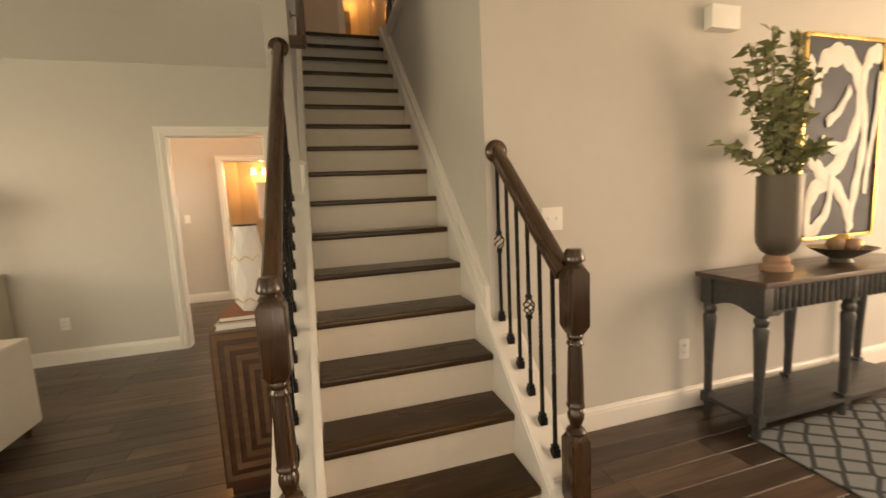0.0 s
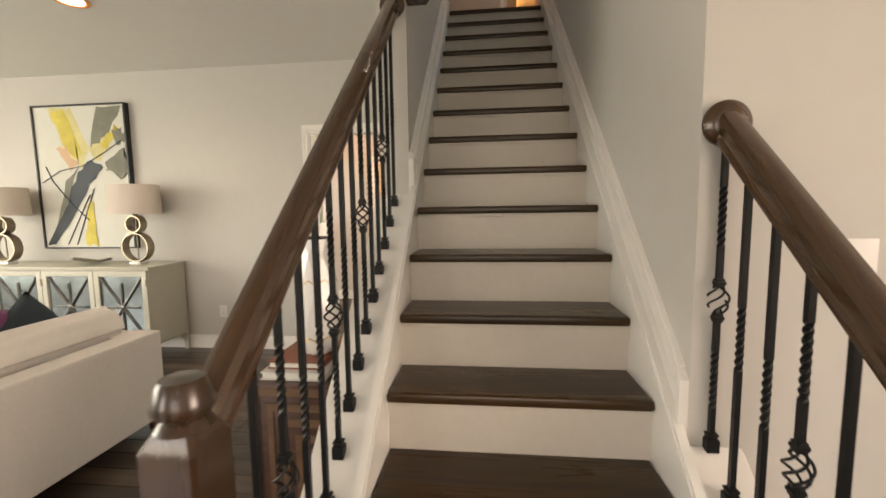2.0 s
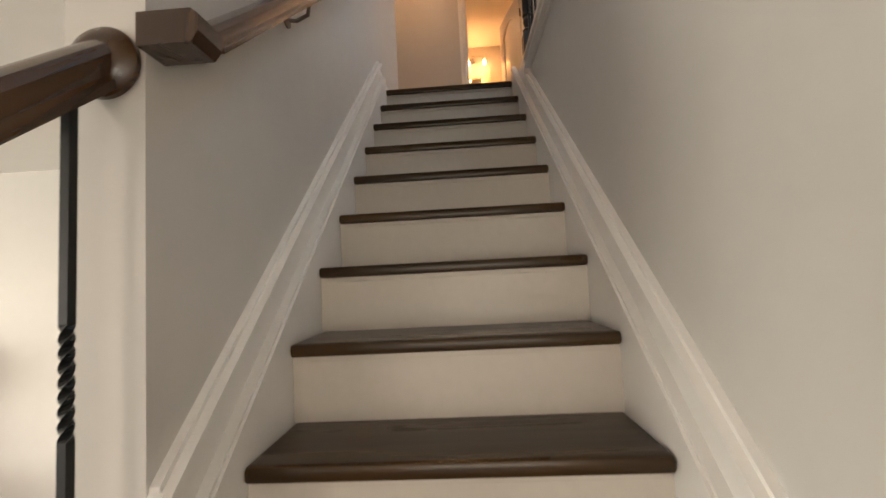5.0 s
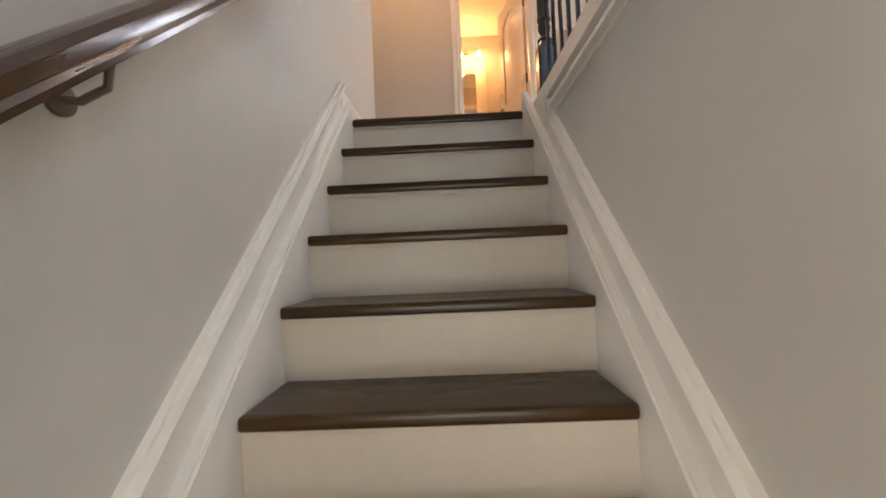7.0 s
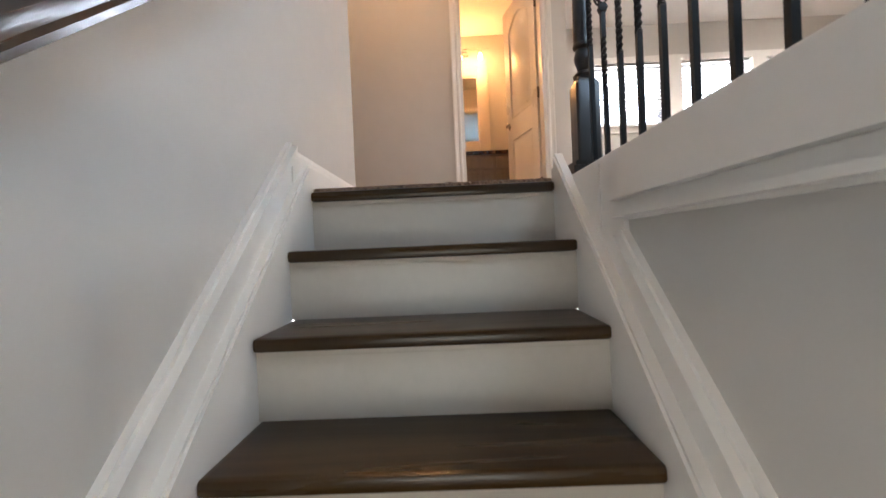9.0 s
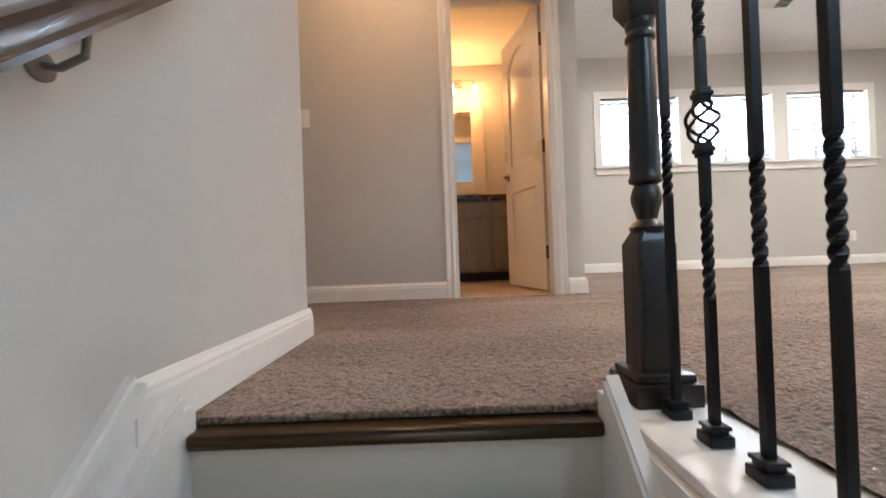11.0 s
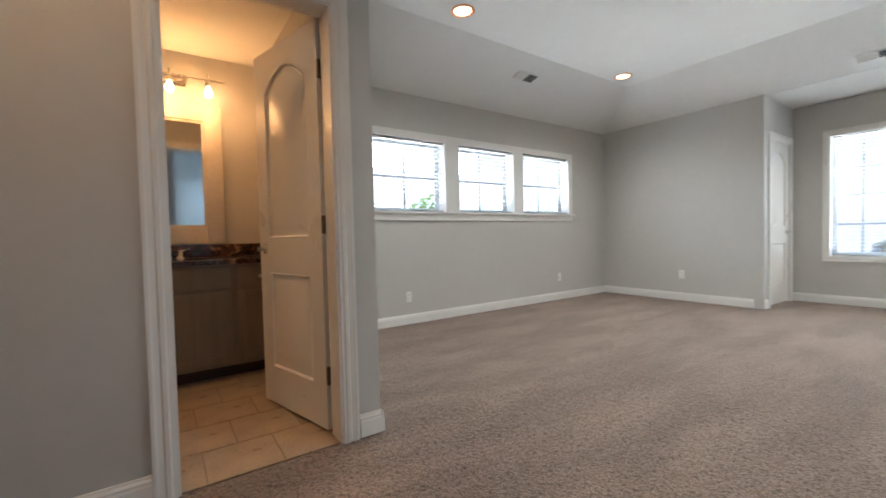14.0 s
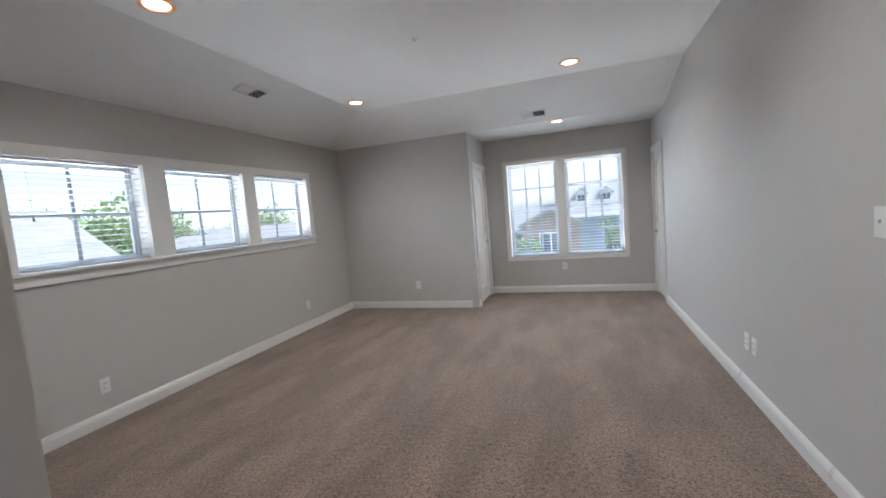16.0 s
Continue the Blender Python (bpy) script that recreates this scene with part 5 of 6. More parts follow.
# sideboard with mirrored star doors
SB0, SB1, SBY0, SBY1, SBZ = -4.62, -2.56, -0.555, -0.112, 0.86
sb = thing("sideboard", "champagne-grey sideboard with mirrored star-barred doors", "cabinet", ((SB0 + SB1) / 2, -0.33, 0))
bm = B()
box(bm, SB0 + 0.02, SB1 - 0.02, SBY0 + 0.02, SBY1, 0.16, SBZ - 0.022)
part("body", bm, CABINET, sb)
bm = B()
box(bm, SB0, SB1, SBY0 - 0.005, SBY1 + 0.002, SBZ - 0.022, SBZ, 0.005)
part("top", bm, CABINET, sb)
for x in (SB0 + 0.02, SB1 - 0.02):
    for y in (SBY0 + 0.02, SBY1):
        bm = B()
        sx, sy = (1 if x < -3.6 else -1), (1 if y < -0.3 else -1)
        prism(bm, [(x, 0), (x + sx * 0.028, 0), (x + sx * 0.035, 0.09), (x + sx * 0.12, 0.16), (x, 0.16)], "y", min(y, y + sy * 0.03), max(y, y + sy * 0.03))
        part("bracket_leg", bm, CABINET, sb)
nd = 4
dw = (SB1 - SB0 - 0.04) / nd
for i in range(nd):
    x0, x1, y = SB0 + 0.02 + i * dw + 0.004, SB0 + 0.02 + (i + 1) * dw - 0.004, SBY0 + 0.019
    z0, z1, f = 0.185, SBZ - 0.035, 0.045
    bm = B()
    for a, b, c, d in ((x0, x0 + f, z0, z1), (x1 - f, x1, z0, z1), (x0 + f, x1 - f, z0, z0 + f), (x0 + f, x1 - f, z1 - f, z1)):
        box(bm, a, b, y - 0.022, y, c, d, 0.002)
    dr = part("door", bm, CABINET, sb)
    bm = B()
    box(bm, x0 + f, x1 - f, y - 0.006, y - 0.001, z0 + f, z1 - f)
    part("mirror_panel", bm, CABGLASS, dr)
    cx, cz, rx, rz = (x0 + x1) / 2, (z0 + z1) / 2, (x1 - x0) / 2 - f - 0.006, (z1 - z0) / 2 - f - 0.006
    for q in range(8):
        a = math.pi / 4 * q
        e = (cx + rx * 0.96 * max(-1, min(1, 1.42 * math.cos(a))), cz + rz * 0.96 * max(-1, min(1, 1.42 * math.sin(a)))) if q % 2 else (cx + rx * 0.80 * math.cos(a), cz + rz * 0.80 * math.sin(a))
        bm = B()
        tube(bm, [(cx, y - 0.010 - 0.0006 * (q % 4), cz), (e[0], y - 0.010, e[1])], 0.010, 6)
        part("star_bar", bm, PEWTER, dr)
    bm = B()
    lathe(bm, [(0.022, 0), (0.022, -0.012), (0.010, -0.018)], (cx, y - 0.010, cz), 12, "y")
    part("star_boss", bm, PEWTER, dr)
    hx = x1 - 0.004 if i % 2 else x0 + 0.004
    for hz in (z1 - 0.13, z0 + 0.07):
        bm = B()
        box(bm, hx - 0.004, hx + 0.004, y - 0.026, y - 0.020, hz, hz + 0.06)
        part("door_hinge", bm, RINGMETAL, dr)
SBTOP = SBZ


def table_lamp(x, y, z):
    L = thing("table_lamp", "table lamp with two stacked metal rings and a linen drum shade", "table lamp", (x, y, z), "lamps on the sideboard")
    bm = B()
    box(bm, x - 0.055, x + 0.055, y - 0.045, y + 0.045, z, z + 0.022, 0.003)
    part("base", bm, CERAMIC, L)

    def ring(cz, r, w):
        b = B()
        seg = 40
        rows = []
        for rr, yy in ((r, -w), (r, w), (r - 0.012, w), (r - 0.012, -w)):
            rows.append([b.verts.new((x + rr * math.cos(2 * math.pi * i / seg), y + yy, cz + rr * math.sin(2 * math.pi * i / seg))) for i in range(seg)])
        for k in range(4):
            for i in range(seg):
                b.faces.new((rows[k][i], rows[k][(i + 1) % seg], rows[(k + 1) % 4][(i + 1) % seg], rows[(k + 1) % 4][i]))
        return b
    part("lower_ring", ring(z + 0.155, 0.132, 0.038), RINGMETAL, L, "brushed brass ring")
    part("upper_ring", ring(z + 0.365, 0.078, 0.038), RINGMETAL, L, "brushed brass ring")
    bm = B()
    tube(bm, [(x, y, z + 0.02), (x, y, z + 0.60)], 0.006, 8)
    part("stem", bm, RINGMETAL, L)
    bm = B()
    seg, rows = 40, []
    for rr, zz in ((0.225, 0.455), (0.215, 0.715), (0.211, 0.715), (0.221, 0.455)):
        rows.append([bm.verts.new((x + rr * math.cos(2 * math.pi * i / seg), y + rr * 0.80 * math.sin(2 * math.pi * i / seg), z + zz)) for i in range(seg)])
    for k in range(4):
        for i in range(seg):
            bm.faces.new((rows[k][i], rows[k][(i + 1) % seg], rows[(k + 1) % 4][(i + 1) % seg], rows[(k + 1) % 4][i]))
    part("shade", bm, SHADE, L, "pale linen drum shade")
    return L


table_lamp(-2.845, -0.33, SBTOP)
table_lamp(-4.20, -0.33, SBTOP)
bm = B()
rows = []
for i in range(13):
    u = i / 12 * 2 - 1
    w = 0.075 * math.sqrt(max(0.01, 1 - u * u)) + 0.004
    rows.append([bm.verts.new((-3.28 + 0.20 * u, -0.36 + q * w, SBTOP + 0.012 + 0.035 * u * u + 0.02 * q * q)) for q in (-1, -0.5, 0, 0.5, 1)])
for a, b in zip(rows, rows[1:]):
    for j in range(4):
        bm.faces.new((a[j], a[j + 1], b[j + 1], b[j]))
bmesh.ops.solidify(bm, geom=list(bm.faces), thickness=0.006)
for vv in bm.verts:
    vv.co.z = max(vv.co.z, SBTOP + 0.001)
single("silver_dish", bm, BOWLMETAL, "boat-shaped silver dish on the sideboard", "dish")

# large abstract painting
PX0, PX1, PZ0, PZ1, PY = -4.02, -3.04, 0.985, 2.355, -0.09
pa = thing("abstract_painting", "abstract painting in yellow, grey and navy, thin black frame", "painting", ((PX0 + PX1) / 2, PY, PZ0))
bm = B()
for a, b, c, d in ((PX0, PX0 + 0.014, PZ0, PZ1), (PX1 - 0.014, PX1, PZ0, PZ1), (PX0 + 0.014, PX1 - 0.014, PZ0, PZ0 + 0.014), (PX0 + 0.014, PX1 - 0.014, PZ1 - 0.014, PZ1)):
    box(bm, a, b, PY - 0.055, PY - 0.001, c, d)
part("frame", bm, BLACKFRAME, pa)
bm = B()
box(bm, PX0 + 0.0145, PX1 - 0.0145, PY - 0.040, PY - 0.002, PZ0 + 0.0145, PZ1 - 0.0145)
part("canvas", bm, CANVAS, pa)
PW, PH = PX1 - PX0, PZ1 - PZ0


def patch(mat, pts, layer, rough=0.02):
    """A painted shape on the canvas; points run across and down in parts of its size."""
    bm = B()
    vs, n = [], len(pts)
    rnd = random.Random(layer * 7 + n)
    for i in range(n):
        a, b = pts[i], pts[(i + 1) % n]
        for k in range(4):
            u = k / 4
            j = rough if k else 0
            vs.append((a[0] + (b[0] - a[0]) * u + rnd.uniform(-j, j), a[1] + (b[1] - a[1]) * u + rnd.uniform(-j, j)))
    y = PY - 0.0403 - 0.0004 * layer
    f = bm.faces.new([bm.verts.new((PX0 + PW * min(0.98, max(0.02, p[0])), y, PZ1 - PH * min(0.985, max(0.015, p[1])))) for p in vs])
    bmesh.ops.triangulate(bm, faces=[f])
    return part("paint_patch", bm, mat, pa)


patch(PALEYELLOW, [(0.18, 0.02), (0.42, 0.02), (0.60, 0.30), (0.48, 0.44), (0.30, 0.30)], 1)
patch(YELLOW, [(0.20, 0.06), (0.34, 0.03), (0.50, 0.33), (0.42, 0.36)], 2, 0.03)
patch(PEACH, [(0.22, 0.30), (0.34, 0.28), (0.46, 0.42), (0.36, 0.44)], 3, 0.03)
patch(ARTGREY, [(0.70, 0.02), (0.96, 0.02), (0.76, 0.26), (0.60, 0.30)], 4, 0.01)
patch(PALEYELLOW, [(0.60, 0.30), (0.78, 0.22), (0.86, 0.18), (0.72, 0.36), (0.62, 0.40)], 5, 0.02)
patch(YELLOW, [(0.70, 0.27), (0.88, 0.14), (0.90, 0.20), (0.78, 0.32)], 6, 0.02)
patch(ARTGREY, [(0.84, 0.18), (0.95, 0.16), (0.97, 0.27), (0.88, 0.28)], 7, 0.025)
patch(ARTGREY, [(0.74, 0.40), (0.96, 0.30), (0.97, 0.48), (0.88, 0.50), (0.76, 0.46)], 8, 0.025)
patch(ARTGREY, [(0.30, 0.52), (0.46, 0.42), (0.22, 0.84), (0.08, 0.94)], 9, 0.02)
patch(ARTNAVY, [(0.44, 0.46), (0.60, 0.38), (0.72, 0.43), (0.60, 0.52), (0.46, 0.66), (0.12, 0.97), (0.03, 0.97), (0.30, 0.68)], 10, 0.012)
patch(YELLOW, [(0.50, 0.70), (0.58, 0.66), (0.60, 0.97), (0.46, 0.97)], 11, 0.02)
bm = B()
for pts in ([(0.05, 0.53), (0.25, 0.45), (0.5, 0.42), (0.75, 0.33), (0.94, 0.25)], [(0.10, 0.42), (0.16, 0.52), (0.34, 0.68), (0.52, 0.80)], [(0.60, 0.58), (0.36, 0.97)], [(0.55, 0.62), (0.26, 0.97)]):
    tube(bm, [(PX0 + PW * a, PY - 0.0450, PZ1 - PH * b) for a, b in pts], 0.0045, 4)
part("paint_lines", bm, ARTNAVY, pa)

# striped chest beside the stairs, with books, tray and vase
CX0, CX1, CY0, CY1, CZ = -0.445, -0.178, -2.54, -2.13, 0.775
ch = thing("striped_chest", "dark chest inlaid with concentric light wooden stripes", "chest", ((CX0 + CX1) / 2, (CY0 + CY1) / 2, 0))
bm = B()
box(bm, CX0, CX1, CY0, CY1, 0.05, CZ, 0.004)
part("body", bm, CHEST_DARK, ch)
bm = B()
box(bm, CX0 + 0.02, CX1 - 0.02, CY0 + 0.02, CY1 - 0.02, 0, 0.05)
part("plinth", bm, CHEST_DARK, ch)
for face in (0, 1):
    for k in range(6):
        bm = B()
        i0 = 0.012 + 0.050 * k
        y = CY0 - 0.0035
        if face == 0:
            x0, x1, z0, z1 = CX0 + i0 * 0.9, CX1 - 0.004, 0.07 + i0, CZ - i0
            if z1 - z0 < 0.05:
                continue
            box(bm, x0, x1, y, y + 0.004, z1 - 0.025, z1), box(bm, x0, x1, y, y + 0.004, z0, z0 + 0.025), box(bm, x0, x0 + 0.020, y, y + 0.004, z0 + 0.025, z1 - 0.025)
        else:
            x = CX0 - 0.0035
            y0, y1, z0, z1 = CY0 + i0 * 0.6 + 0.002, CY1 - i0 * 0.6, 0.07 + i0, CZ - i0
            if z1 - z0 < 0.05:
                continue
            box(bm, x, x + 0.004, y0, y1, z1 - 0.020, z1), box(bm, x, x + 0.004, y0, y1, z0, z0 + 0.020)
            box(bm, x, x + 0.004, y0, y0 + 0.016, z0 + 0.020, z1 - 0.020), box(bm, x, x + 0.004, y1 - 0.016, y1, z0 + 0.020, z1 - 0.020)
        part("inlay_stripe", bm, CHEST_LIGHT, ch)
for nm, mat, lab, q in (("book", BOOK_WHITE, "pale hardcover book lying on the chest", (CX0 + 0.02, CX1 - 0.03, CY0 + 0.03, CY1 - 0.06, CZ + 0.001, CZ + 0.026)),
                        ("book", BOOK_RED, "rust-coloured hardcover book lying on another book", (CX0 + 0.03, CX1 - 0.05, CY0 + 0.06, CY1 - 0.08, CZ + 0.027, CZ + 0.050))):
    bk = thing(nm, lab, "book", (-0.35, -2.35, q[4]))
    bm = B()
    x0, x1, y0, y1, z0, z1 = q
    box(bm, x0, x1, y0, y1, z0, z0 + 0.003), box(bm, x0, x1, y0, y1, z1 - 0.003, z1), box(bm, x1 - 0.004, x1, y0, y1, z0 + 0.003, z1 - 0.003)
    part("cover", bm, mat, bk)
    bm = B()
    box(bm, x0 + 0.006, x1 - 0.0045, y0 + 0.005, y1 - 0.005, z0 + 0.0035, z1 - 0.0035)
    part("page_block", bm, CANVAS, bk)
vs = thing("white_vase", "tall faceted white ceramic vase with gold-edged seams", "vase", (-0.285, -2.36, CZ + 0.051))
VZ = CZ + 0.051
levels = [(0.052, 0.0), (0.075, 0.045), (0.080, 0.13), (0.074, 0.24), (0.058, 0.345), (0.054, 0.40)]
bm = B()
seg, rows = 8, []
for j, (r, z) in enumerate(levels):
    rows.append([bm.verts.new((-0.285 + r * math.cos(2 * math.pi * (i + (j % 2) * 0.5) / seg), -2.36 + r * math.sin(2 * math.pi * (i + (j % 2) * 0.5) / seg), VZ + z)) for i in range(seg)])
for j, (a, b) in enumerate(zip(rows, rows[1:])):
    for i in range(seg):
        o = 1 if j % 2 else 0
        bm.faces.new((a[i], a[(i + 1) % seg], b[(i + o) % seg])) if True else None
        bm.faces.new((a[(i + 1) % seg], b[(i + o + 0) % seg], b[(i + o + 1) % seg])) if o == 0 else bm.faces.new((a[i], b[(i) % seg], b[(i + 1) % seg]))
bm.faces.new(rows[0])
part("body", bm, CERAMIC, vs, "", 20)
bm = B()
for j in (1, 3):
    a, b = levels[j], levels[j + 1]
    for i in range(seg):
        t0, t1 = 2 * math.pi * (i + (j % 2) * 0.5) / seg, 2 * math.pi * (i + 0.5 + (j % 2) * 0.5) / seg
        for s in (-1, 1):
            t2 = t0 + s * math.pi / seg
            ra, rb = a[0] + 0.001, (a[0] + b[0]) / 2 + 0.001
            tube(bm, [(-0.285 + ra * math.cos(t0), -2.36 + ra * math.sin(t0), VZ + a[1]), (-0.285 + rb * math.cos(t2), -2.36 + rb * math.sin(t2), VZ + a[1] + 0.022)], 0.0018, 5)
part("gold_seams", bm, GOLD, vs, "worn gold seam lines")
bm = B()
lathe(bm, [(0.053, 0.398), (0.055, 0.404), (0.047, 0.404), (0.044, 0.36), (0.001, 0.35)], (-0.285, -2.36, VZ), 24)
part("rim", bm, BOOK_BLACK, vs, "dark inner rim")

# ---- console table on the right ----
TX0, TX1, TY0, TY1, TZ = 2.055, 3.43, -3.08, -2.69, 0.83
ct = thing("console_table", "charcoal wooden console table with turned legs and a low shelf", "table", ((TX0 + TX1) / 2, -2.88, 0))
bm = B()
box(bm, TX0, TX1, TY0, TY1, TZ - 0.028, TZ, 0.007, 3)
part("tabletop", bm, CONSOLETOP, ct, "dark brown moulded tabletop")
bm = B()
n = 42
for y in (TY0 + 0.030, TY1 - 0.045):
    pts = [(TX0 + 0.04, TZ - 0.0285)]
    low = []
    for i in range(n + 1):
        u = i / n
        x = TX0 + 0.04 + (TX1 - TX0 - 0.08) * u
        e = min(u, 1 - u) * (TX1 - TX0)
        low.append((x, TZ - 0.19 + 0.045 * math.sin(min(1, e / 0.35) * math.pi / 2) ** 2 + 0.012 * abs(math.sin(u * 14 * math.pi))))
    prism(bm, [(TX0 + 0.04, TZ - 0.0285), (TX1 - 0.04, TZ - 0.0285)] + low[::-1], "y", y, y + 0.018)
for x in (TX0 + 0.035, TX1 - 0.053):
    pts = [(TY0 + 0.035, TZ - 0.0285), (TY1 - 0.03, TZ - 0.0285)]
    L = TY1 - TY0 - 0.065
    low = [(TY0 + 0.035 + L * i / 14, TZ - 0.19 + 0.045 * math.sin(math.pi * i / 14) ** 2) for i in range(15)]
    prism(bm, pts + low[::-1], "x", x, x + 0.018)
part("apron", bm, CONSOLE, ct, "scalloped charcoal apron")
for i in range(28):
    x = TX0 + 0.10 + i * (TX1 - TX0 - 0.2) / 27
    bm = B()
    lathe(bm, [(0.016, -0.150), (0.017, -0.140), (0.017, -0.045), (0.014, -0.035)], (x, TY0 + 0.032, TZ), 8)
    part("reeding", bm, CONSOLE, ct)
for x in (TX0 + 0.055, TX0 + 0.055 + 0.632, TX1 - 0.055):
    for y in (TY0 + 0.055, TY1 - 0.055):
        bm = B()
        lathe(bm, [(0.016, 0.0), (0.020, 0.02), (0.020, 0.10), (0.017, 0.13), (0.020, 0.15), (0.022, 0.30), (0.030, 0.52), (0.034, 0.58), (0.026, 0.60), (0.032, 0.615), (0.033, 0.63), (0.026, 0.645), (0.030, 0.66), (0.030, 0.70)], (x, y, 0), 20)
        box(bm, x - 0.032, x + 0.032, y - 0.032, y + 0.032, 0.66, TZ - 0.029, 0.003)
        box(bm, x - 0.026, x + 0.026, y - 0.026, y + 0.026, 0.075, 0.135, 0.003)
        part("leg", bm, CONSOLE, ct)
bm = B()
box(bm, TX0 + 0.03, TX1 - 0.03, TY0 + 0.03, TY1 - 0.03, 0.095, 0.118, 0.005)
part("shelf", bm, CONSOLE, ct)

UX, UY = 2.42, -2.87
ur = thing("urn_vase", "tall taupe urn on a pale terracotta foot", "vase", (UX, UY, TZ))
bm = B()
lathe(bm, [(0.072, 0.0), (0.072, 0.03), (0.058, 0.04), (0.062, 0.06), (0.046, 0.085)], (UX, UY, TZ), 32)
part("foot", bm, URNFOOT, ur, "pale terracotta foot")
bm = B()
lathe(bm, [(0.044, 0.084), (0.075, 0.105), (0.096, 0.15), (0.102, 0.20), (0.104, 0.50), (0.106, 0.512), (0.098, 0.512), (0.094, 0.49), (0.001, 0.44)], (UX, UY, TZ), 36)
part("body", bm, URN, ur)
pl = thing("leafy_branches", "dusty green leafy branches standing in the urn", "plant", (UX, UY, TZ + 0.45))
rnd = random.Random(5)
lf = B()
for i in range(26):
    a, sp, hh = rnd.uniform(0, 2 * math.pi), rnd.uniform(0.03, 0.30), rnd.uniform(0.32, 0.74)
    if i > 19:
        sp, hh = rnd.uniform(0.26, 0.36), rnd.uniform(0.12, 0.26)
    p0 = Vector((UX, UY, TZ + 0.442))
    tip = Vector((UX + sp * math.cos(a) - 0.06, UY + sp * 0.55 * math.sin(a), TZ + 0.50 + hh))
    tip.y = min(tip.y, -2.70)
    mid = p0.lerp(tip, 0.5) + Vector((0.02 * math.cos(a), 0, 0.08))
    pts = [p0 * (1 - u) ** 2 + mid * (2 * u * (1 - u)) + tip * u * u for u in [k / 8 for k in range(9)]]
    stem = B()
    tube(stem, pts, 0.0022, 5)
    part("stem", stem, STEM, pl)
    for k in range(28):
        u = rnd.uniform(0.22, 1.0)
        c = p0 * (1 - u) ** 2 + mid * (2 * u * (1 - u)) + tip * u * u
        m = Euler((rnd.uniform(-1, 1), rnd.uniform(-1, 1), rnd.uniform(0, 6.28))).to_matrix()
        L, w = rnd.uniform(0.045, 0.085), rnd.uniform(0.014, 0.024)
        q = [c + m @ Vector(vv) for vv in ((0, 0, 0), (w, L * 0.45, 0.004), (0, L, 0), (-w, L * 0.45, 0.004))]
        for e in q:
            e.y = min(e.y, -2.662)
        vv = [lf.verts.new(e) for e in q]
        lf.faces.new((vv[0], vv[1], vv[2])), lf.faces.new((vv[0], vv[2], vv[3]))
part("foliage", lf, LEAF, pl, kind="stuff")
bw = thing("metal_bowl", "low dark bowl of pale ornaments on the console table", "bowl", (2.95, -2.86, TZ))
bm = B()
lathe(bm, [(0.06, 0), (0.05, 0.02), (0.11, 0.055), (0.16, 0.085), (0.155, 0.085), (0.10, 0.06), (0.001, 0.04)], (2.95, -2.86, TZ), 32)
part("bowl_body", bm, URN, bw)
for i, (dx, dy, r) in enumerate(((-0.05, 0.0, 0.045), (0.04, 0.02, 0.05), (0.0, -0.05, 0.04), (0.09, -0.02, 0.035))):
    bm = B()
    bmesh.ops.create_icosphere(bm, subdivisions=2, radius=r, matrix=Matrix.Translation((2.95 + dx, -2.86 + dy, TZ + 0.06 + r)))
    part("ornament", bm, GOLD if i % 2 else URNFOOT, bw, "", 60)

AX0, AX1, AZ0, AZ1, AY = 2.84, 3.55, 0.935, 2.165, -2.65
ar = thing("loop_painting", "navy canvas with thick white looping strokes in a gold frame", "painting", ((AX0 + AX1) / 2, AY, AZ0))
bm = B()
for a, b, c, d in ((AX0, AX0 + 0.022, AZ0, AZ1), (AX1 - 0.022, AX1, AZ0, AZ1), (AX0 + 0.022, AX1 - 0.022, AZ0, AZ0 + 0.022), (AX0 + 0.022, AX1 - 0.022, AZ1 - 0.022, AZ1)):
    box(bm, a, b, AY - 0.045, AY - 0.001, c, d, 0.003)
part("frame", bm, GOLD, ar, "thin gold frame")
bm = B()
box(bm, AX0 + 0.0225, AX1 - 0.0225, AY - 0.030, AY - 0.002, AZ0 + 0.0225, AZ1 - 0.0225)
part("canvas", bm, NAVY, ar)


LAYER = [0]


def stroke(pts, w):
    bm = B()
    LAYER[0] += 1
    lift = 0.0012 * LAYER[0]
    P = [Vector(p) for p in pts]
    fine = []
    for i in range(len(P) - 1):
        p0, p1, p2, p3 = P[max(i - 1, 0)], P[i], P[i + 1], P[min(i + 2, len(P) - 1)]
        for k in range(6):
            t = k / 6
            fine.append(0.5 * ((2 * p1) + (p2 - p0) * t + (2 * p0 - 5 * p1 + 4 * p2 - p3) * t * t + (3 * p1 - p0 - 3 * p2 + p3) * t ** 3))
    fine.append(P[-1])
    L = []
    for i, p in enumerate(fine):
        d = (fine[min(i + 1, len(fine) - 1)] - fine[max(i - 1, 0)]).normalized()
        nrm = Vector((-d.y, d.x)) * w * (0.8 + 0.4 * abs(math.sin(i * 0.7)))
        ring = []
        for s, dd in ((-1, 0.0305), (-0.8, 0.034), (0.8, 0.034), (1, 0.0305)):
            q = p + nrm * s
            ring.append(bm.verts.new((AX0 + min(0.965, max(0.035, q.x)) * (AX1 - AX0), AY - dd - lift, AZ1 - min(0.98, max(0.02, q.y)) * (AZ1 - AZ0))))
        L.append(ring)
    for a, b in zip(L, L[1:]):
        for j in range(3):
            bm.faces.new((a[j], a[j + 1], b[j + 1], b[j]))
    part("white_stroke", bm, ARTWHITE, ar)


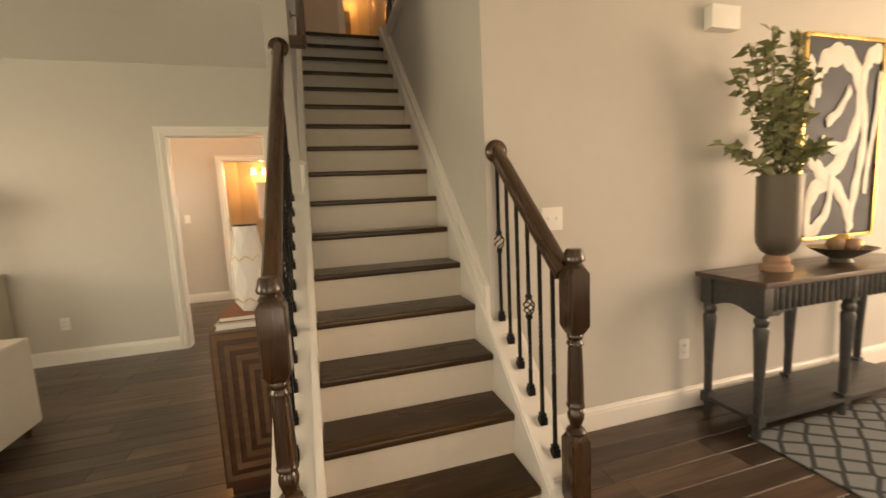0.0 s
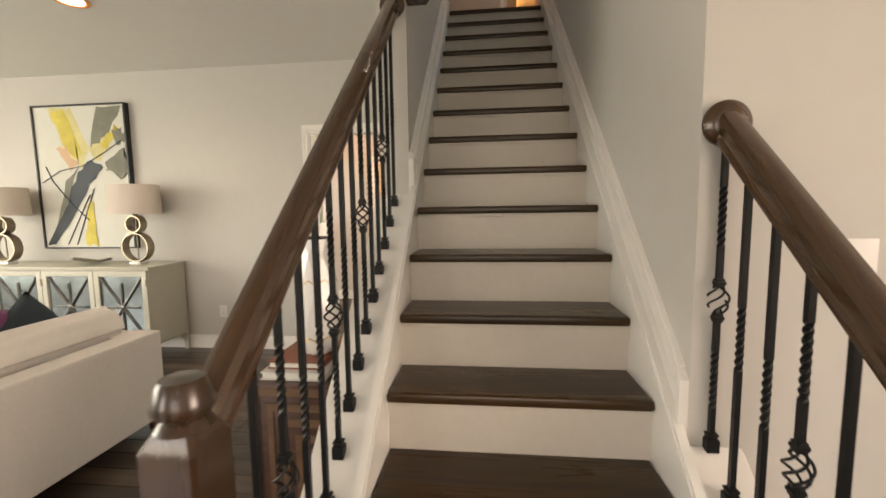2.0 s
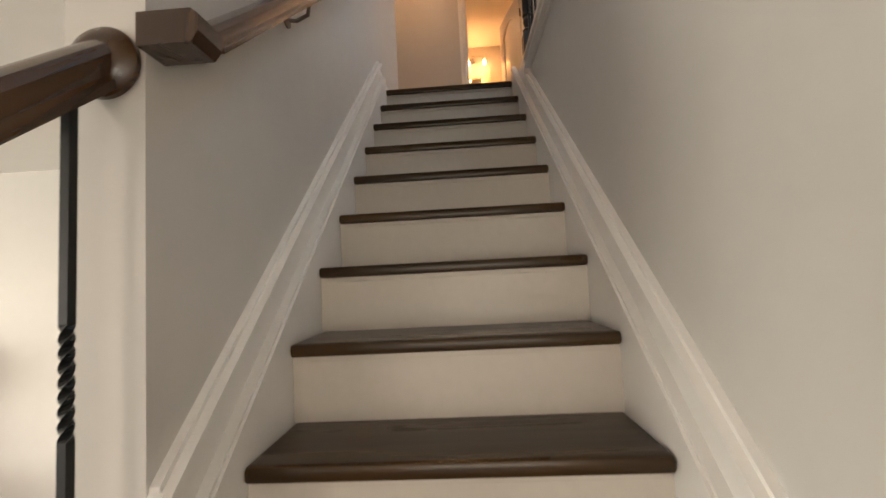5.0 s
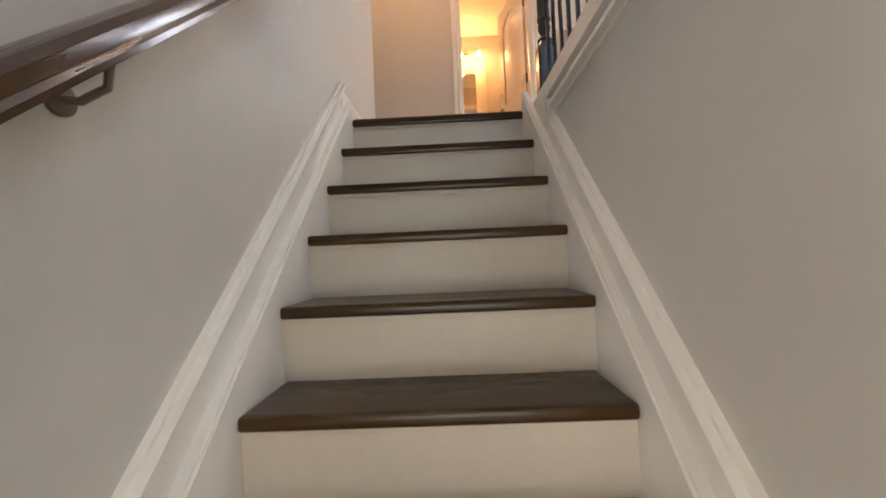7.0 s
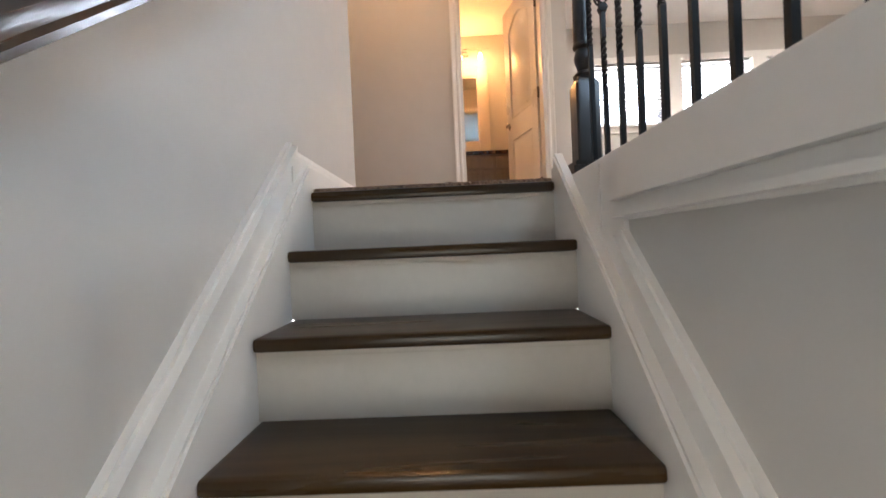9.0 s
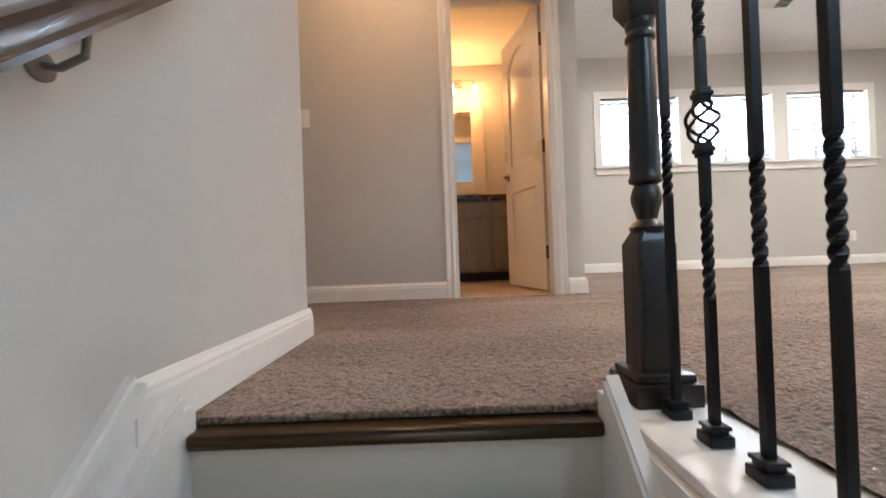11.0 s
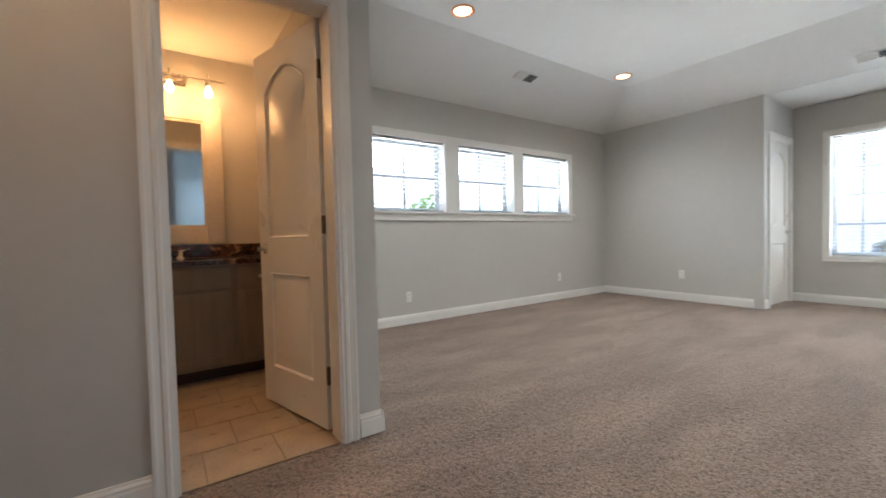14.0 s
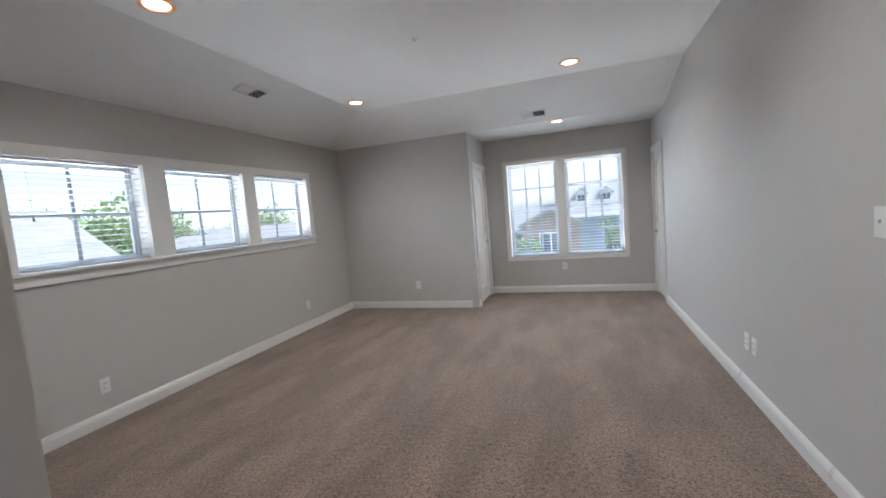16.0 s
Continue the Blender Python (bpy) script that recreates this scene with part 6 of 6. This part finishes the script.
stroke([(0.17, 0.30), (0.18, 0.20), (0.27, 0.12), (0.48, 0.09), (0.66, 0.17), (0.73, 0.34), (0.60, 0.54), (0.38, 0.68), (0.17, 0.78), (0.10, 0.97)], 0.050)
stroke([(0.05, 0.50), (0.14, 0.58), (0.27, 0.66), (0.45, 0.72), (0.62, 0.84), (0.70, 0.97)], 0.042)
stroke([(0.96, 0.07), (0.82, 0.09), (0.74, 0.22), (0.80, 0.48), (0.74, 0.72), (0.66, 0.93)], 0.045)
stroke([(0.40, 0.67), (0.38, 0.84), (0.24, 0.94), (0.10, 0.96)], 0.036)
stroke([(0.30, 0.42), (0.45, 0.36), (0.58, 0.25)], 0.026)
stroke([(0.25, 0.50), (0.40, 0.54), (0.60, 0.53)], 0.028)
stroke([(0.96, 0.16), (0.93, 0.40), (0.86, 0.62), (0.84, 0.78)], 0.030)
stroke([(0.04, 0.12), (0.14, 0.20), (0.10, 0.34)], 0.030)

th = thing("door_chime", "small white chime box high on the pale wall", "door chime", (2.215, -2.65, 2.195))
bm = B()
box(bm, 2.115, 2.315, -2.705, -2.651, 2.135, 2.255, 0.008)
part("cover", bm, OUTLET, th)

bm = B()
box(bm, 2.10, 4.9, -5.2, -2.99, 0.001, 0.011, 0.004)
single("area_rug", bm, RUG, "blue-grey rug with a pale lattice pattern on the dark floor", "rug")

# passage beyond the living room
bm = B()
for x0, x1, z0, z1 in ((-1.12, -1.07, 1.10, 1.85), (-0.72, -0.67, 1.10, 1.85), (-1.07, -0.72, 1.10, 1.15), (-1.07, -0.72, 1.80, 1.85)):
    box(bm, x0, x1, 3.775, 3.799, z0, z1, 0.004)
pm = single("powder_room_mirror", bm, MIRRORFRAME, "white-framed mirror on the powder room's wall", "mirror")
bm = B()
box(bm, -1.075, -0.715, 3.785, 3.795, 1.145, 1.805)
part("mirror_glass", bm, MIRROR, pm)
pl2 = thing("powder_room_light", "wall light with warm glowing glass shades above the mirror", "wall lamp", (-0.9, 3.8, 2.0))
bm = B()
box(bm, -1.15, -0.65, 3.775, 3.799, 1.97, 2.03, 0.004)
part("back_plate", bm, NICKEL, pl2)
for x in (-1.08, -0.9, -0.72):
    bm = B()
    lathe(bm, [(0.02, 0.05), (0.035, 0.0), (0.045, -0.06), (0.001, -0.065)], (x, 3.70, 2.0), 16)
    part("shade", bm, LITWARM, pl2, "glowing warm glass shade")
bulb("powder_lamp", (-0.9, 3.5, 1.9), 14, WARM, 0.08)
bulb("passage_lamp", (-1.35, 1.15, 2.52), 8, WARM, 0.08)
area("passage_window_light", (-2.06, 1.755, 1.55), (0, 1.755, 1.5), 0.59, 0.78, 2, DAY)

# ---- outdoors ----
bm = B()
s = 400
for q in [(-s, -s, -0.30), (s, -s, -0.30), (s, s, -0.30), (-s, s, -0.30)]:
    bm.verts.new(q)
bm.faces.new(bm.verts)
structure("ground", bm, GRASS, "green lawn reaching to the horizon")


def house(label, x, y, w, d, h, ridge, wallm, turn=0, dormers=(), gable=True):
    """Local: front towards -x; w runs along y, d along x."""
    H = thing("house", label, "house", (x, y, -0.3))
    H.matrix_basis = pose(x, y, -0.3, 0, 0, turn)

    def put(nm, bm, mat, parent=H):
        o = new(nm, mesh_of(nm, bm, mat))
        o.parent = parent
        return o
    bm = B()
    box(bm, 0, d, -w / 2, w / 2, 0, h)
    if gable:
        for yy in (-w / 2, w / 2 - 0.2):
            prism(bm, [(0, h), (d, h), (d / 2, h + ridge - 0.15)], "y", yy, yy + 0.2)
    put("wall", bm, wallm)
    bm = B()
    o, t = 0.5, 0.18
    sl = ridge / (d / 2)
    for s in (1, -1):
        x0, x1 = (-o, d / 2) if s == 1 else (d + o, d / 2)
        prism(bm, [(x0, h - o * sl), (x1, h + ridge), (x1, h + ridge + t), (x0, h - o * sl + t)], "y", -w / 2 - o, w / 2 + o)
    put("roof", bm, ROOF_GREY)
    bm = B()
    box(bm, -o - 0.02, -o + 0.03, -w / 2 - o, w / 2 + o, h - o * sl - 0.08, h - o * sl + t)
    put("fascia", bm, WHITE_OUT)
    for yy, z0, ww, hh in [(-w * 0.3, 3.6, 1.0, 1.5), (0, 3.6, 1.0, 1.5), (w * 0.3, 3.6, 1.0, 1.5), (-w * 0.3, 0.9, 1.1, 1.6), (w * 0.3, 0.9, 1.1, 1.6)]:
        if z0 + hh > h:
            continue
        bm = B()
        box(bm, -0.05, 0.01, yy - ww / 2 - 0.1, yy + ww / 2 + 0.1, z0 - 0.1, z0 + hh + 0.1)
        win = put("window", bm, WHITE_OUT)
        bm = B()
        box(bm, -0.07, -0.04, yy - ww / 2, yy - 0.03, z0, z0 + hh / 2 - 0.03), box(bm, -0.07, -0.04, yy + 0.03, yy + ww / 2, z0, z0 + hh / 2 - 0.03)
        box(bm, -0.07, -0.04, yy - ww / 2, yy - 0.03, z0 + hh / 2 + 0.03, z0 + hh), box(bm, -0.07, -0.04, yy + 0.03, yy + ww / 2, z0 + hh / 2 + 0.03, z0 + hh)
        put("pane", bm, OUTGLASS, win)
    for yy in dormers:
        xb, zb = d * 0.16, h + d * 0.16 * sl
        bm = B()
        box(bm, xb, xb + 2.4, yy - 0.42, yy + 0.42, zb - 0.3, zb + 0.75)
        prism(bm, [(yy - 0.42, zb + 0.75), (yy + 0.42, zb + 0.75), (yy, zb + 1.12)], "x", xb, xb + 2.4)
        dm = put("dormer", bm, WHITE_OUT)
        bm = B()
        prism(bm, [(yy - 0.58, zb + 0.64), (yy, zb + 1.16), (yy, zb + 1.24), (yy - 0.58, zb + 0.72)], "x", xb - 0.2, xb + 3.2)
        prism(bm, [(yy + 0.58, zb + 0.64), (yy, zb + 1.16), (yy, zb + 1.24), (yy + 0.58, zb + 0.72)], "x", xb - 0.2, xb + 3.2)
        put("dormer_roof", bm, ROOF_GREY, dm)
        bm = B()
        for a in (-0.27, 0.02):
            for b in (0.05, 0.36):
                box(bm, xb - 0.03, xb + 0.01, yy + a, yy + a + 0.25, zb + b, zb + b + 0.27)
        put("pane", bm, OUTGLASS, dm)
    return H


def front_gable(H, y, w, h, ridge, dep, wallm):
    bm = B()
    box(bm, -dep, 0.5, y - w / 2, y + w / 2, 0, h)
    prism(bm, [(y - w / 2, h), (y + w / 2, h), (y, h + ridge)], "x", -dep, 3.0)
    o = new("gable_wing", mesh_of("gable_wing", bm, wallm))
    o.parent = H
    bm = B()
    for s in (-1, 1):
        prism(bm, [(y + s * (w / 2 + 0.3), h - 0.2), (y, h + ridge + 0.05), (y, h + ridge + 0.25), (y + s * (w / 2 + 0.3), h)], "x", -dep - 0.3, 5.0)
    o2 = new("gable_roof", mesh_of("gable_roof", bm, ROOF_GREY))
    o2.parent = o
    bm = B()
    box(bm, -dep - 0.06, -dep + 0.02, y - 0.9, y + 0.9, 1.0, 2.6)
    o3 = new("wing_window", mesh_of("wing_window", bm, WHITE_OUT))
    o3.parent = o
    bm = B()
    for a in (-0.8, 0.05):
        box(bm, -dep - 0.09, -dep - 0.05, y + a, y + a + 0.75, 1.1, 2.5)
    o4 = new("pane", mesh_of("pane", bm, OUTGLASS))
    o4.parent = o3


h1 = house("blue-grey sided house with two dormers in its roof", 34, -7.0, 17, 11, 3.9, 2.5, SIDING_BLUE, 0, (5.3, 7.2))
h2 = house("tan brick house with a front gable across the street", 35, 9.0, 13, 11, 2.3, 2.3, SIDING_TAN, 0, ())
front_gable(h2, -6.4, 4.3, 3.3, 1.0, 1.5, SIDING_TAN)
house("tan brick house with a grey roof across the street", 35, -27, 16, 11, 3.9, 3.0, SIDING_TAN, 0, (0,))
house("low pale-roofed house behind the lawn", 3.6, 11.5, 9.5, 8, 3.3, 2.35, SIDING_TAN, 90)
house("low pale-roofed house behind the lawn", 20, 22, 11, 9, 2.4, 2.1, SIDING_BLUE, 90)
house("low pale-roofed house behind the lawn", 34, 27, 12, 9, 2.6, 2.3, SIDING_TAN, 90)


def tree(x, y, h, r, seed, label="broad green leafy tree"):
    T = thing("tree", label, "tree", (x, y, -0.3))
    rnd = random.Random(seed)
    bm = B()
    tube(bm, [(0, 0, 0), (0.05, 0.03, h * 0.3), (0.0, 0.1, h * 0.55), (0.1, 0.1, h * 0.8)], 0.16, 8)
    for i in range(6):
        a = i * 1.05 + rnd.random()
        tube(bm, [(0.02, 0.05, h * 0.38 + 0.05 * i * h), (r * 0.5 * math.cos(a), r * 0.5 * math.sin(a), h * 0.6 + 0.04 * i * h), (r * 0.8 * math.cos(a), r * 0.8 * math.sin(a), h * 0.75)], 0.05, 6)
    o = new("trunk", mesh_of("trunk", bm, BARK))
    o.parent = T
    co, fs = [], []
    blobs = [(rnd.gauss(0, r * 0.42), rnd.gauss(0, r * 0.42), h * rnd.uniform(0.5, 0.97), r * rnd.uniform(0.25, 0.5)) for _ in range(22)]
    for _ in range(2600):
        bx, by, bz, br = rnd.choice(blobs)
        c = Vector((bx, by, bz)) + Vector((rnd.gauss(0, 1), rnd.gauss(0, 1), rnd.gauss(0, 0.8))).normalized() * br * rnd.uniform(0.7, 1.05)
        m = Euler((rnd.uniform(0, 6), rnd.uniform(0, 6), rnd.uniform(0, 6))).to_matrix() * rnd.uniform(0.12, 0.24)
        k = len(co)
        co += [tuple(c + m @ Vector(v)) for v in ((-0.6, 0, 0), (0, -0.4, 0.1), (0.6, 0, 0), (0, 0.5, 0.1))]
        fs.append((k, k + 1, k + 2, k + 3))
    me = bpy.data.meshes.new("crown")
    me.from_pydata(co, [], fs)
    me.materials.append(CROWN)
    o = new("crown", me)
    o.parent = T
    tagged(o, kind="stuff")


for i, (x, y, h, r) in enumerate([(12.8, 19, 6.1, 2.2), (20, 33, 6.4, 3.0), (26, 34, 6.3, 3.2), (22, 44, 7.0, 3.6), (33, 44, 6.8, 4), (44, 41, 6.6, 3.6), (31, 4.0, 2.5, 1.0), (31, -2.0, 3.2, 1.0), (39, 34, 6.2, 3.4), (50, 34, 6.4, 3.5), (-6, 40, 6, 4)]):
    tree(x, y, h, r, i + 3)

# ---- pieces: floor planks and bath tiles ----
rnd = random.Random(11)
PWD, GAP = 0.127, 0.0012
lens = (0.60, 0.80, 1.0, 1.25, 1.5)
plank_me = {}
for L in lens:
    bm = B()
    x, y, t, c = L / 2 - GAP, PWD / 2 - GAP, 0.014, 0.002
    lo = [bm.verts.new(v) for v in ((-x, -y, -t), (x, -y, -t), (x, y, -t), (-x, y, -t))]
    mi = [bm.verts.new(v) for v in ((-x, -y, -c), (x, -y, -c), (x, y, -c), (-x, y, -c))]
    hi = [bm.verts.new(v) for v in ((-x + c, -y + c, 0), (x - c, -y + c, 0), (x - c, y - c, 0), (-x + c, y - c, 0))]
    bm.faces.new(hi)
    for a, b in ((lo, mi), (mi, hi)):
        for j in range(4):
            bm.faces.new((a[j], a[(j + 1) % 4], b[(j + 1) % 4], b[j]))
    plank_me[L] = mesh_of("plank", bm, FLOORWOOD, 0)
near, far_co, far_f = [], [], []
y = -8.0 + PWD / 2
while y < 3.8:
    x = -6.5 - rnd.random()
    while x < 5.5:
        L = rnd.choice(lens)
        cx = x + L / 2
        x += L
        inside = -6.5 < cx - L / 2 and cx + L / 2 < 5.5
        south = y < -0.09 or cx < -0.3
        if not south or (y > -2.4 and cx > 1.7):
            continue
        close = (-3.4 < cx < -0.2 and -3.6 < y < 0.9) or (0.4 < cx < 4.2 and -4.4 < y < -2.6) 
        if close and inside and len(near) < 298:
            near.append((cx, y, L))
        else:
            a, b = max(-6.5, cx - L / 2 + GAP), min(5.5, cx + L / 2 - GAP)
            h, k, c = PWD / 2 - GAP, len(far_co), 0.002
            far_co += [(a, y - h, -c), (b, y - h, -c), (b, y + h, -c), (a, y + h, -c), (a + c, y - h + c, 0), (b - c, y - h + c, 0), (b - c, y + h - c, 0), (a + c, y + h - c, 0),
                       (a, y - h, -0.014), (b, y - h, -0.014), (b, y + h, -0.014), (a, y + h, -0.014)]
            far_f += [(k + 4, k + 5, k + 6, k + 7)] + [(k + j, k + (j + 1) % 4, k + 4 + (j + 1) % 4, k + 4 + j) for j in range(4)] + [(k + 8 + j, k + 8 + (j + 1) % 4, k + (j + 1) % 4, k + j) for j in range(4)]
    y += PWD
for cx, cy, L in near:
    piece("plank", plank_me[L], floor1, Matrix.Translation((cx, cy, 0)))
me = bpy.data.meshes.new("planks")
me.from_pydata(far_co, [], far_f)
me.materials.append(FLOORWOOD_FAR)
o = new("planks", me)
o.parent = floor1
tagged(o, kind="stuff")

bm = B()
box(bm, -0.148, 0.148, -0.148, 0.148, -0.006, 0, 0.0015, 1)
tile_me = mesh_of("tile", bm, TILE)
for j in range(7):
    for i in range(7):
        cx, cy = -0.36 + i * 0.30 + (0.15 if j % 2 else 0), 2.12 + j * 0.30
        if -0.36 <= cx <= 1.18 and cy < 3.72:
            piece("tile", tile_me, bathfloor, Matrix.Translation((cx, cy, 3.056)))
